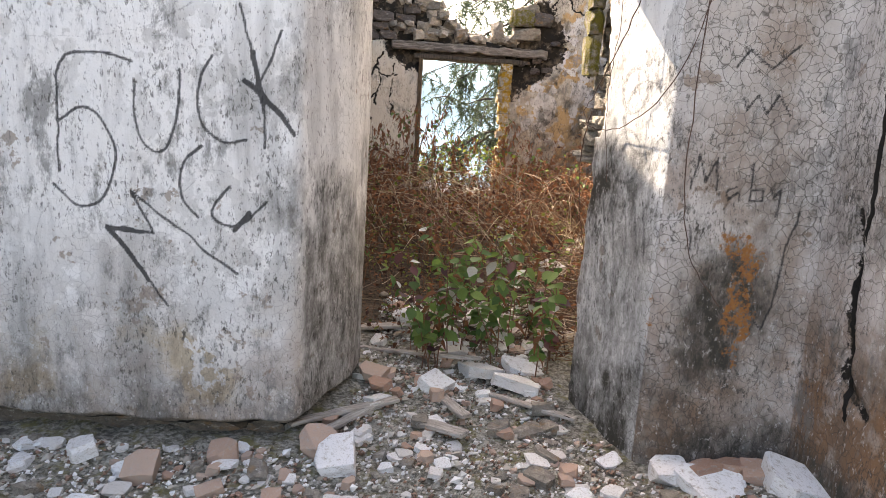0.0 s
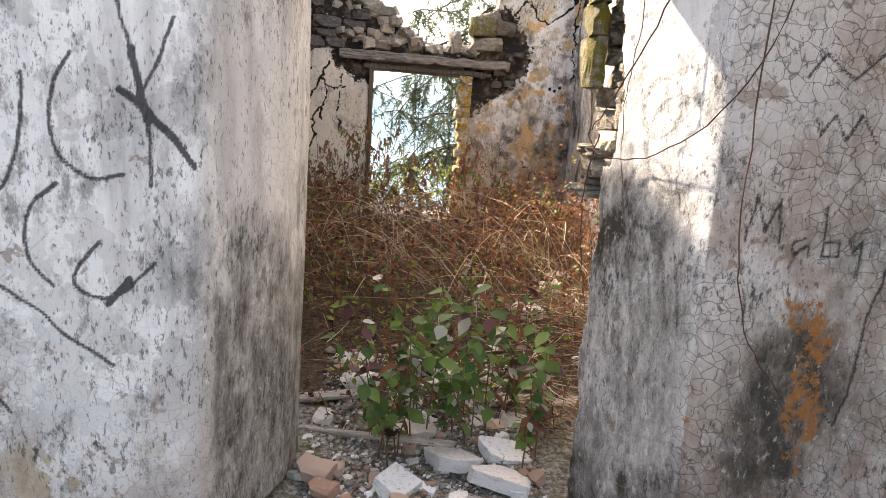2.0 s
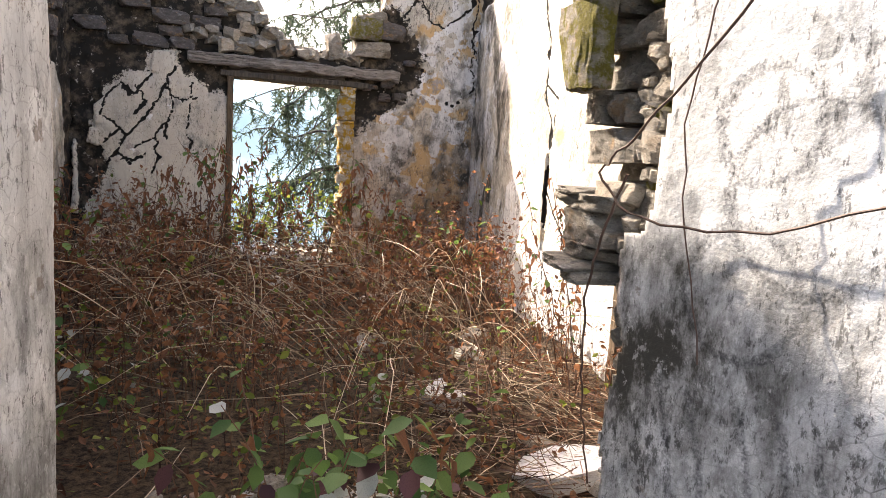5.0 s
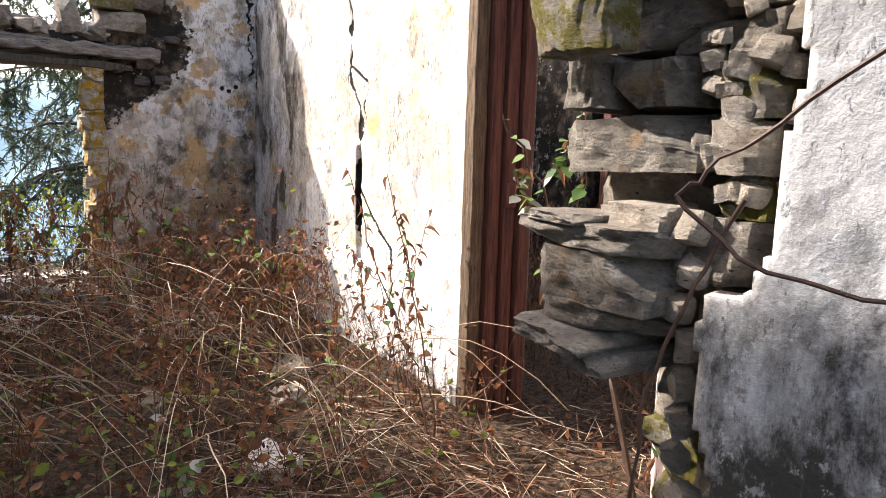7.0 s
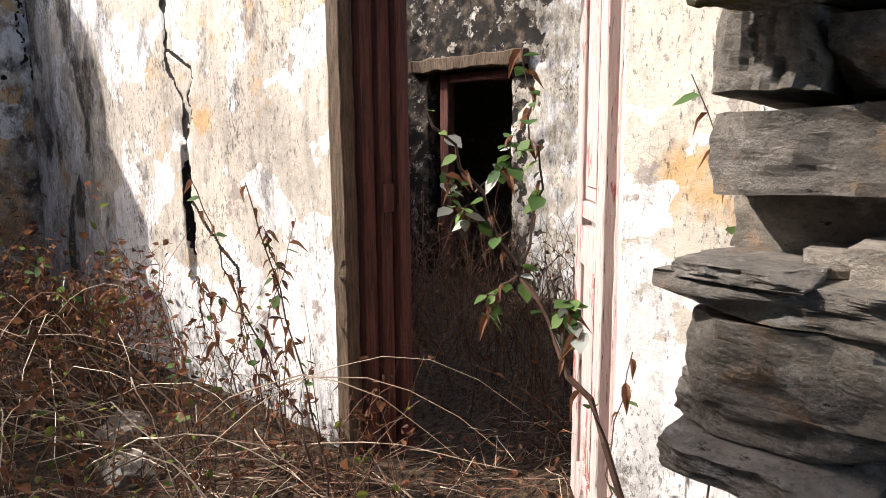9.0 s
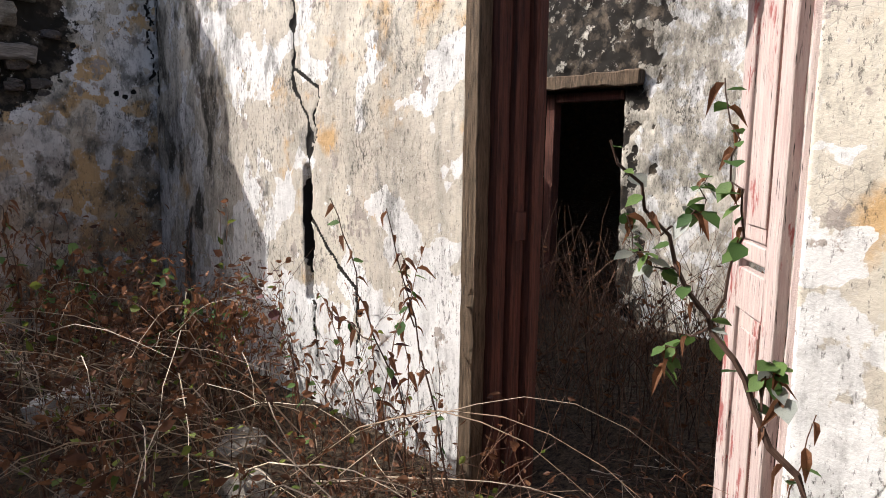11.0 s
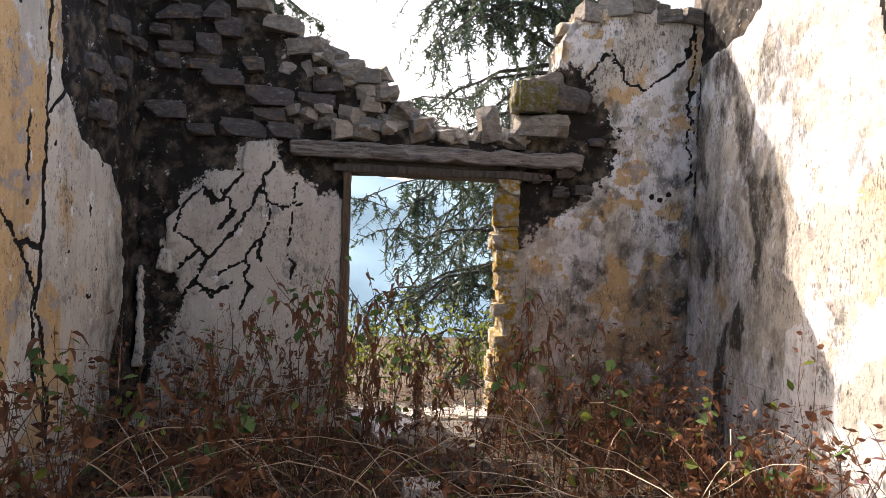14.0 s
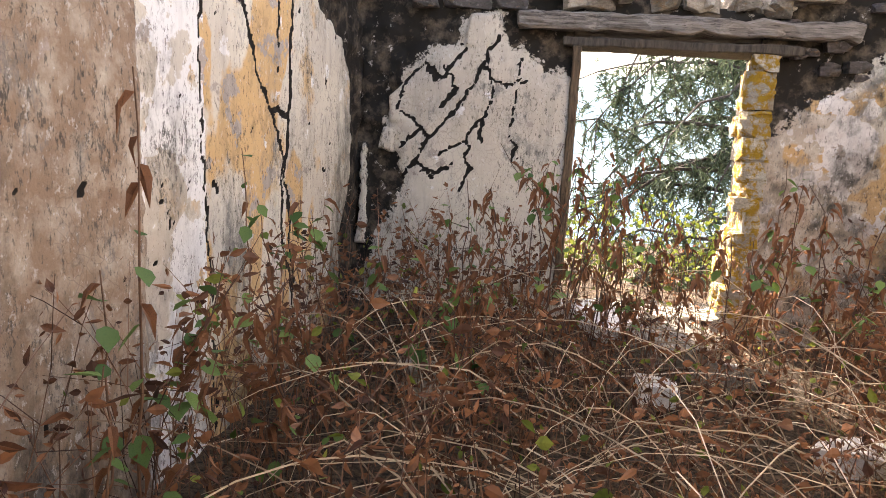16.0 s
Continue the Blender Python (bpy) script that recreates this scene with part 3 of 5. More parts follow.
sheet("wall_front_right", [(.70, 3.56), (.735, 3.43), (.95, 2.9), (1.58, 2.9), (1.66, -1.6)], -0.15, 2.55, right_front, M_FRONT, 0.009, 0.05, 0.09,
      "grey crazed plaster wall with rust stains and faded writing")
prism("wall_core_front_right", [(.985, 2.96), (1.63, 2.96), (2.3, 2.96), (2.3, 3.74), (1.12, 3.74), (.97, 3.42), (.93, 3.2)], -0.2, 3.1, M_CORE)
prism("wall_core_side", [(1.72, -1.6), (2.3, -1.6), (2.3, 2.95), (1.64, 2.95)], -0.2, 3.1, M_CORE)
prism("lintel_front", [(-.7, 3.05), (1.1, 3.05), (1.1, 3.76), (-.7, 3.76)], 2.56, 3.1, M_CORE)
prism("wall_outer_left", [(-3.9, -2.0), (-3.6, -2.0), (-3.6, 3.78), (-3.9, 3.78)], -0.2, 3.1, M_CORE)


# inner room: the wall with the window
TOP = [(-3, 4.2), (-1.75, 3.9), (-1.3, 3.45), (-1.0, 3.2), (-.86, 3.11), (-.56, 2.9), (-.30, 2.82), (-.18, 2.70), (-.05, 2.58), (.0, 2.46), (.13, 2.40), (.62, 2.40), (.72, 2.45),
       (.74, 2.78), (1.0, 2.84), (1.0, 2.95), (1.04, 3.14), (1.10, 3.26), (1.3, 3.34), (1.6, 3.38), (1.8, 3.3), (3, 3.5)]
LOSS_L = [(-1.0, 3.9), (-2.2, 3.9), (-2.2, .3), (-1.80, .5), (-1.70, .8), (-1.62, 1.0), (-1.50, 1.28), (-1.58, 1.45), (-1.66, 1.62), (-1.50, 1.78), (-1.55, 1.95), (-1.32, 2.15),
          (-1.17, 2.14), (-1.14, 2.32), (-.92, 2.36), (-.88, 2.20), (-.62, 2.04), (-.45, 1.98), (-.3, 2.3), (.8, 2.3), (.8, 2.7), (.1, 2.9)]
LOSS_R = [(.66, 2.9), (1.14, 2.92), (1.2, 2.83), (1.36, 2.6), (1.42, 2.35), (1.38, 2.2), (1.1, 1.95), (.90, 1.83), (.78, 1.70), (.64, 1.62)]
CRACKS_B = [[(-1.5, 1.28), (-1.32, 1.55), (-1.12, 1.78), (-1.02, 2.0), (-.92, 2.2)], [(-1.32, 1.55), (-1.55, 1.72)], [(-1.52, 1.48), (-1.4, 1.58)], [(-1.14, 2.1), (-1.28, 1.9), (-1.4, 2.0)],
            [(-.98, 2.1), (-.94, 1.85), (-.98, 1.55)], [(-.98, 1.7), (-1.1, 1.52), (-1.25, 1.45)], [(1.37, 3.06), (1.45, 2.86), (1.61, 2.79), (1.76, 2.9), (1.87, 2.99), (1.96, 3.3)],
            [(1.2, 2.85), (1.3, 3.0), (1.42, 2.95)], [(1.94, 3.2), (1.93, 2.6), (1.95, 2.2)], [(-1.25, 1.75), (-1.18, 1.85), (-1.26, 2.0)],
            [(-.78, 2.05), (-.76, 1.8), (-.82, 1.62), (-.75, 1.45)], [(-1.02, 2.0), (-.85, 1.9), (-.72, 1.92)], [(-1.4, 2.0), (-1.5, 1.9), (-1.55, 1.72)], [(-1.1, 1.52), (-1.06, 1.36), (-1.12, 1.2)], [(-1.44, 1.35), (-1.3, 1.3), (-1.2, 1.34)]]


def back_wall(x, y, z):
    n, n2, n3 = fbm(x, z, 4, 50), fbm(x, z, 12, 60), fbm(x, z, 40, 66)
    top = np.interp(x + 0.03 * n2, [p[0] for p in TOP], [p[1] for p in TOP]) + 0.03 * n2
    hole = (x > -.44 + .012 * n2) & (x < .655 + 0.03 * n + .02 * n2) & (z > .50 + .05 * n) & (z < 2.32)
    wx, wz = x + .05 * n2 + .02 * n, z + .05 * n2
    loss = smooth(np.maximum(inside(wx, wz, LOSS_L), inside(wx, wz, LOSS_R)), -.16, .14)
    plate = [[(-1.62, 1.62), (-1.44, 1.62), (-1.34, 1.82), (-1.5, 1.9), (-1.62, 1.8)], [(-1.14, 2.12), (-.9, 2.16), (-.9, 2.34), (-1.1, 2.34)], [(-1.69, 1.45), (-1.58, 1.42), (-1.57, 1.58), (-1.66, 1.58)],
             [(-1.82, .8), (-1.75, .8), (-1.75, 1.45), (-1.79, 1.5)]]
    for p in plate:
        loss = loss * (1 - smooth(inside(x + .02 * n2, z + .02 * n2, p), -.004, .01))
    crack = np.zeros_like(x)
    for c in CRACKS_B:
        crack = np.maximum(crack, smooth(-line_dist(x + .06 * n2 + .015 * n3, z + .06 * n2 - .015 * n3, c), -.0155 + .012 * n, -.003))
    for cx, cz in ((1.42, 2.36), (1.68, 2.05), (1.74, 2.03), (1.8, 2.07)):
        crack = np.maximum(crack, smooth(-np.hypot(x - cx, z - cz), -.024, -.012))
    right = smooth(x, .6, .8)
    patch = smooth(-line_dist(x, z, [(.9, 1.9), (1.2, 1.85), (1.45, 2.05), (1.6, 2.15)]) + .15 * n, -.16, -.02)
    # blotchy stains on the right; darker low on the left and towards the right end
    grime_shade = right * (.22 * smooth(z + .6 * n, 2.5, 1.4) + .35 * smooth(n2, -.05, .25)) + (1 - right) * .40 * smooth(z + .4 * n, 1.3, .4) + .22 * smooth(x + .2 * n, 1.6, 1.95) * smooth(z, 2.8, 2.0)
    brown = .10 + right * (.12 + .42 * smooth(z + .7 * n, 1.9, 1.2))
    lime = .0 * x
    for cx, cz, r in ((1.70, 2.04, .09), (1.8, 1.75, .10), (1.8, 2.2, .09), (1.3, 1.84, .04), (1.2, 1.6, .16)):
        lime = np.maximum(lime, smooth(-np.hypot(x - cx, (z - cz) * .8) + .05 * n2, -r, -r + .02))
    blot, flake = smooth(fbm(x, z, 6, 52), .06, .2), smooth(fbm(x, z, 5, 57), .05, .12)
    lime = np.maximum(lime, right * .42 * flake)
    grime_shade = grime_shade + blot * (.26 * right + .12 * (1 - right))
    return dict(keep=(z < top) & ~hole, loss=loss, crack=crack, ochre=right * (patch * 1.0 + .6 * smooth(n, -.15, .2)) + .08 * (1 - right), grime_shade=grime_shade, brown=brown, lime=lime * .9 + .12 * right, depth=.04 * loss)


wall_back = sheet("wall_back", [(-1.86, 9.1), (2.06, 9.1)], 0.0, 3.95, back_wall, M_ROOM, 0.0125, 0.42, 0.02,
                  "ruined plastered stone wall, broken open above the window")


# the sunlit wall with the long crack and the doorway
CRACKS_R = [[(7.32, 3.6), (7.32, 2.95), (7.11, 2.40), (7.14, 2.07), (6.96, 1.75), (6.97, 1.55)], [(7.12, 2.1), (6.88, 1.98), (6.95, 1.62)], [(6.94, 1.30), (6.70, 1.07), (6.53, .97), (6.52, .6)],
            [(6.95, .95), (6.9, .55)]]


def right_wall(x, y, z):
    n, n2 = fbm(y, z, 4, 70), fbm(y, z, 12, 80)
    wy, wz = y + .05 * n2, z + .03 * n2
    crack = np.zeros_like(x)
    for i, c in enumerate(CRACKS_R):
        crack = np.maximum(crack, smooth(-line_dist(wy, wz, c), -.020 + .004 * (i > 0) + .012 * n2, -.004))
    slit_d = line_dist(y + .02 * n2, z, [(6.99, 1.55), (6.98, 1.2), (6.97, .88)])
    gape = .006 + .046 * smooth(z, .86, 1.15) * smooth(z, 1.62, 1.42) + .012 * n2
    slit = smooth(gape - slit_d, 0, .008)
    loss = smooth(inside(wy, wz, [(9.2, 3.6), (9.2, 2.9), (8.8, 2.98), (8.4, 3.02), (8.15, 3.2), (8.2, 3.6)]), -.01, .02)
    loss = np.maximum(loss, smooth(-np.abs(wy - 9.08), -.05, -.0) * (z > 2.0))
    # shade cast by the window wall is deepened in the colour, with grey blotches
    corner_shade = smooth(y + .4 * n, 7.6, 8.3)
    grime_shade = corner_shade * (.22 * smooth(z + .5 * n, 2.6, 1.6) + .06) + .45 * smooth(fbm(y, z * .5, 5, 76), .02, .22) * corner_shade + .28 * smooth(z + .25 * n, 3.8, 3.0)
    ochre = .26 * smooth(z + .5 * n, .8, 1.6) * (1 - .5 * corner_shade) + .25 * n
    lime = .8 * smooth(z + .45 * n, 1.25, .8) + .12 * smooth(n2, 0, .3) + .6 * smooth(fbm(y, z, 5, 72), .1, .17) + .2 * corner_shade * smooth(z, 1.0, 2.6)
    keep = ~((y < 5.77) & (y > 4.47) & (z < 2.55))
    return dict(crack=np.maximum(crack, slit), loss=loss, grime_shade=grime_shade, ochre=ochre, lime=lime, depth=.05 * smooth(-slit_d, -.04, -.02), keep=keep)


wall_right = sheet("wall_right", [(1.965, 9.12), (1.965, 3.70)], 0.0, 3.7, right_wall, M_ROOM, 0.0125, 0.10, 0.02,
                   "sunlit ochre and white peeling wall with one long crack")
prism("wall_core_right_far", [(2.10, 5.80), (2.42, 5.80), (2.42, 9.5), (2.10, 9.5)], -0.1, 3.68, M_CORE)
prism("wall_core_right_near", [(2.07, 3.0), (2.42, 3.0), (2.42, 4.44), (2.07, 4.44)], -0.1, 3.68, M_CORE)
prism("wall_core_right_over", [(2.07, 4.44), (2.42, 4.44), (2.42, 5.8), (2.07, 5.8)], 2.58, 3.68, M_CORE)

# the wall with the forked cracks
CRACKS_L = [[(7.05, 2.4), (7.05, 2.03), (7.08, 1.41), (7.13, .71), (7.15, .3)], [(7.30, 2.6), (7.38, 2.09), (7.51, 1.83), (7.69, 1.64), (7.82, 1.42), (7.82, 1.09), (8.02, .57)],
            [(7.95, 2.9), (7.90, 2.02), (7.85, 1.37), (7.98, .76), (8.0, .4)], [(7.69, 1.66), (7.86, 1.62), (7.9, 1.8)], [(7.75, 2.25), (7.76, 1.95)], [(8.3, 2.6), (7.95, 2.3)]]


def left_wall(x, y, z):
    n, n2 = fbm(y, z, 4, 90), fbm(y, z, 12, 95)
    wy, wz = y + .04 * n2, z + .03 * n2
    crack = np.zeros_like(x)
    for i, c in enumerate(CRACKS_L):
        crack = np.maximum(crack, smooth(-line_dist(wy, wz, c), -.022 + .010 * (i == 0) + .014 * n2, -.004))
    loss = smooth(inside(wy, wz, [(8.05, 4), (8.05, 2.5), (8.3, 2.22), (8.7, 2.1), (8.85, 1.9), (8.9, 1.3), (8.7, .9), (8.75, .2), (9.3, .2), (9.3, 4)]), -.01, .02)
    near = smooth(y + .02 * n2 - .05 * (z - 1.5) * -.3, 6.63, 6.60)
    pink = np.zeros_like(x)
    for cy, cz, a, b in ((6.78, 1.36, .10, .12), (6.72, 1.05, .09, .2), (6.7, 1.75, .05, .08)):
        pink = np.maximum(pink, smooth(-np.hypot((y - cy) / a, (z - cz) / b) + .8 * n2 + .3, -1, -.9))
    # darker low down and towards the far end, with upright streaks
    grime_shade = .35 * near * smooth(z + .4 * n, 1.1, .3) + .35 * smooth(y + .2 * n, 8.3, 8.7) + .3 * smooth(z + .4 * n, .9, .4) + .34 * smooth(fbm(y * 3, z * .5, 2.2, 16), -.02, .22)
    return dict(crack=crack, loss=loss, brown=.85 * near + .3 * pink, ochre=(1 - near) * (.25 + .75 * smooth(fbm(y, z * .35, 2.6, 14), -.12, .16) * smooth(y + .3 * n, 6.95, 7.15)), grime_shade=grime_shade,
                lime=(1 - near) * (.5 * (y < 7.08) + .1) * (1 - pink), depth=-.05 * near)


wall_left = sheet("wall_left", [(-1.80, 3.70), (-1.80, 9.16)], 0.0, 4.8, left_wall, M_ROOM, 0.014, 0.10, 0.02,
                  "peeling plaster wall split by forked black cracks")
prism("wall_core_left", [(-2.3, 3.7), (-1.90, 3.7), (-1.90, 9.5), (-2.3, 9.5)], -0.1, 4.8, M_CORE)


# the room beyond the doorway
def far_room(x, y, z):
    n, n2 = fbm(y, z, 3, 110), fbm(y, z, 11, 115)
    loss = smooth(y + .35 * n + .5 * n2, 6.6, 7.1) * (.75 + .5 * n2)
    hole = (y > 7.04) & (y < 7.98) & (z < 2.25) & (z > .2)
    lime = .35 * smooth(y + .3 * n, 7.0, 6.7)
    return dict(loss=np.clip(loss, 0, 1), grime_shade=.62 + .5 * n, lime=lime, keep=~hole)


sheet("wall_far_room", [(5.0, 10.0), (5.0, 2.6)], 0.0, 3.6, far_room, M_ROOM, 0.025, 0.3, 0.02, "mottled black and white plaster wall")
prism("wall_far_room_back", [(2.42, 9.5), (6.8, 9.5), (6.8, 9.9), (2.42, 9.9)], -0.1, 3.2, M_CORE)
prism("wall_far_room_front", [(2.42, 2.4), (6.8, 2.4), (6.8, 2.8), (2.42, 2.8)], -0.1, 3.2, M_CORE)
# unseen back and roof, added behind the far opening to keep it dark
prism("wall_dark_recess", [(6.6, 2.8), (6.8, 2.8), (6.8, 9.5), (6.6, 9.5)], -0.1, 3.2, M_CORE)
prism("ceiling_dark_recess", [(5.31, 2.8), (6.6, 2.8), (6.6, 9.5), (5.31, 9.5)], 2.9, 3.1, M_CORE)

# ---- timber of the openings ----
lint = base("window_lintel", label="split grey timber lintel over the window opening", category="lintel")
bar("beam", (-.84, 1.15), (9.045, 9.2), (2.235, 2.335), M_LINTEL, lint, 0.012, rough=0.03, seed=1)
bar("beam", (-.62, .9), (9.2, 9.36), (2.20, 2.32), M_LINTEL, lint, 0.012, rough=0.015, seed=4)
bar("beam", (-.55, .85), (9.07, 9.4), (2.14, 2.195), M_BARK, lint, 0.008, rough=0.012, seed=7)
lint.matrix_basis = Matrix.Rotation(radians(0.9), 4, "Y")
lint.location.z += 0.0
jamb_post = base("window_post", label="pale split timber post in the window opening", category="post")
bar("post", (-.455, -.40), (9.07, 9.17), (.5, 2.15), M_EDGE, jamb_post, 0.008, rough=0.012, seed=2)

frame_d = base("door_frame", label="dark red-brown weathered door frame", category="door frame")
bar("post", (1.955, 2.03), (5.70, 5.785), (0.1, 2.56), M_EDGE, frame_d, 0.006, rough=0.008, seed=3)
bar("post", (2.032, 2.10), (5.655, 5.78), (0.1, 2.56), M_FRAME, frame_d, 0.012, rough=0.004, seed=4)
bar("post", (2.103, 2.17), (5.625, 5.78), (0.1, 2.56), M_FRAME, frame_d, 0.012, rough=0.004, seed=5)
bar("post", (2.173, 2.24), (5.59, 5.78), (0.1, 2.56), M_FRAME, frame_d, 0.008, rough=0.004, seed=6)
bar("post", (2.0, 2.10), (4.45, 4.505), (0.1, 2.56), M_LEAF_DOOR, frame_d, 0.006, rough=0.004, seed=8)
bar("head", (2.0, 2.24), (4.51, 5.58), (2.48, 2.56), M_FRAME, frame_d, 0.008, rough=0.004, seed=9)
bar("hinge_plate", (2.10, 2.16), (5.612, 5.622), (1.30, 1.42), M_FRAME, frame_d, 0.003)

# the pink door leaf, ajar into the far room
leaf_w, leaf_h = 0.47, 2.22
door = base("door_leaf", pose(2.03, 4.515, 0.22, 0, 0, 40), label="faded pink panelled wooden door leaf standing ajar", category="door")
for x0, x1 in ((0, .10), (leaf_w - .10, leaf_w)):
    bar("stile", (x0, x1), (0, .04), (0, leaf_h), M_LEAF_DOOR, door, 0.005, rough=0.003, seed=x0 * 10)
for z0, z1 in ((0, .16), (.93, 1.07), (1.10, 1.16), (2.08, leaf_h)):
    bar("rail", (.102, leaf_w - .102), (.002, .038), (z0, z1), M_LEAF_DOOR, door, 0.005, rough=0.003, seed=z0 * 7)
for z0, z1 in ((.165, .925), (1.165, 2.075)):
    p = bar("panel", (.105, leaf_w - .105), (.014, .026), (z0, z1), M_LEAF_DOOR, door, 0.004)
    bar("panel_field", (.15, leaf_w - .15), (.027, .034), (z0 + .05, z1 - .05), M_LEAF_DOOR, p, 0.003)
    bar("moulding", (.108, .125), (.027, .037), (z0, z1), M_FRAME, p, 0.003)

far_lint = base("far_lintel", label="grey timber lintel sagging over a dark opening", category="lintel")
bar("beam", (4.93, 5.2), (6.85, 8.2), (2.24, 2.36), M_EDGE, far_lint, 0.012, rough=0.02, seed=11)
far_door = base("far_door_frame", label="dark old door frame in a black opening", category="door frame")
bar("post", (5.05, 5.15), (7.78, 7.88), (.2, 2.22), M_FRAME, far_door, 0.006, rough=0.006)
bar("head", (5.05, 5.15), (7.06, 7.77), (2.14, 2.22), M_FRAME, far_door, 0.006, rough=0.006)

# ---- masonry: stones of the broken wall end ----

def rough_stone(name, seed, mat, cuts=13):
    """A split building stone of unit size: level layers that step in and out, broken corners, a chipped face."""
    r = random.Random(seed)
    bm = bmesh.new()
    bmesh.ops.create_cube(bm, size=1)
    bmesh.ops.subdivide_edges(bm, edges=bm.edges[:], cuts=cuts, use_grid_fill=True)
    off = Vector((seed * 1.7, seed * .9, seed * .3))
    beds = sorted(r.uniform(-.42, .42) for _ in range(r.randint(0, 2)))
    shift = [(r.uniform(-.05, .03), r.uniform(-.04, .03)) for _ in range(len(beds) + 1)]
    planes = [(Vector((r.choice((-1, 1)) * r.uniform(.5, 1), r.choice((-1, 1)) * r.uniform(.5, 1), r.uniform(-.7, .7))).normalized(), r.uniform(.53, .64)) for _ in range(6)]
    for v in bm.verts:
        c = v.co.copy()
        wave = c.z + .05 * noise.noise(Vector((c.x * 2.5, c.y * 2.5, seed)))
        dx, dy = shift[sum(wave > b for b in beds)]
        p = c.copy()
        p.x, p.y = c.x * (1 + 2 * dx), c.y * (1 + 2 * dy)
        for n, d in planes:
            over = p.dot(n) - d
            if over > 0:
                p -= n * over
        p += .03 * noise.noise_vector(c * 1.9 + off) + .03 * noise.noise_vector(Vector((c.x * 6, c.y * 6, c.z * 2.2)) + off) + .016 * noise.noise_vector(Vector((c.x * 17, c.y * 17, c.z * 5)) + off)
        v.co = p
    me = bpy.data.meshes.new(name)
    bm.to_mesh(me)
    bm.free()
    me.materials.append(mat)
    return me


END = [rough_stone("stone", 400 + i, M_STONE) for i in range(6)]
LAY = [rough_stone("stone", 100 + i, M_STONE, 7) for i in range(7)]
LAY_D = [rough_stone("stone", 130 + i, M_STONE_DARK, 7) for i in range(6)]
LAY_M = [rough_stone("stone", 150 + i, M_MOSSY, 7) for i in range(4)]
END_M = [rough_stone("stone", 420 + i, M_MOSSY) for i in range(4)]
END_C = [rough_stone("stone", 440 + i, M_MORTAR, 5) for i in range(4)]
CHUNK = [stone_mesh("stone", 200 + i, M_MORTAR) for i in range(5)]
RUB = [stone_mesh("stone", 230 + i, M_STONE) for i in range(6)]


def lay(mesh, x, y, z, parent, tilt=4, turn=8, name="stone"):
    """A stone filling the box given by x, y and z limits, a little askew."""
    ob = new(name, mesh)
    ob.parent = parent
    m = pose((x[0] + x[1]) / 2, (y[0] + y[1]) / 2, (z[0] + z[1]) / 2, random.uniform(-tilt, tilt), random.uniform(-tilt, tilt), random.uniform(-turn, turn))
    ob.matrix_basis = m @ Matrix.Diagonal((x[1] - x[0], y[1] - y[0], z[1] - z[0], 1))
    return ob


random.seed(11)
broken = base("broken_wall_end", kind="structure", label="broken wall end of stacked slaty stones")
# the courses of the end, from the ledge up: x, y and z limits, kind
for xl, yl, zl, kind in (
        ((.675, .98), (3.585, 3.70), (1.262, 1.290), END), ((.660, .98), (3.60, 3.79), (1.288, 1.312), END), ((.715, 1.0), (3.56, 3.79), (1.314, 1.352), END),
        ((.705, 1.0), (3.545, 3.79), (1.354, 1.432), END), ((.688, 1.0), (3.55, 3.795), (1.430, 1.466), END), ((.690, .86), (3.66, 3.79), (1.464, 1.478), END),
        ((.735, .83), (3.555, 3.645), (1.464, 1.50), END_C), ((.76, .85), (3.64, 3.69), (1.466, 1.49), END_C), ((.84, 1.05), (3.50, 3.78), (1.47, 1.545), END),
        ((.755, 1.05), (3.515, 3.795), (1.545, 1.621), END), ((.748, 1.05), (3.68, 3.79), (1.628, 1.708), END), ((.752, 1.05), (3.555, 3.678), (1.628, 1.692), END),
        ((.80, 1.05), (3.53, 3.79), (1.71, 1.80), END), ((.80, .93), (3.49, 3.60), (1.70, 1.735), END), ((.83, .97), (3.48, 3.60), (1.745, 1.79), END),
        ((.775, 1.0), (3.43, 3.525), (1.615, 1.685), END_M), ((.765, 1.0), (3.42, 3.515), (1.545, 1.612), END_C), ((.775, 1.0), (3.44, 3.52), (1.49, 1.545), END_M),
        ((.78, 1.0), (3.42, 3.50), (1.69, 1.74), END), ((.77, 1.0), (3.42, 3.50), (1.745, 1.80), END_C), ((.78, 1.0), (3.44, 3.56), (1.40, 1.485), END),
        ((.80, 1.05), (3.46, 3.56), (1.30, 1.395), END), ((.82, 1.05), (3.48, 3.60), (1.215, 1.295), END)):
    lay(random.choice(kind), xl, yl, zl, broken, 2, 3)
for row in range(10):                      # up to the lintel
    z = 1.805 + row * .076
    split = random.uniform(3.56, 3.68)
    lay(random.choice(END), (.77 + random.uniform(0, .03), 1.05), (split + .004, 3.79), (z, z + .072), broken, 2, 3)
    lay(random.choice(END + END_M), (.78 + random.uniform(0, .03), 1.05), (3.42, split - .004), (z, z + random.uniform(.06, .072)), broken, 3, 4)
for row in range(11):                      # the lower courses stand further back
    z = -.02 + row * .112
    lay(random.choice(END + END_M), (.985 + random.uniform(0, .04), 1.25), (3.60, 3.77), (z, z + .108), broken, 3, 4)
    lay(random.choice(END_M + END), (.84 + random.uniform(0, .05), 1.1), (3.48, 3.597), (z, z + .106), broken, 3, 4)
lay(END_M[1], (.672, .74), (3.62, 3.79), (1.705, 1.90), broken, 2, 2)
for k in range(5):
    lay(random.choice(END_M), (.675, .75), (3.62, 3.79), (1.905 + .13 * k, 2.03 + .13 * k), broken, 2, 3)
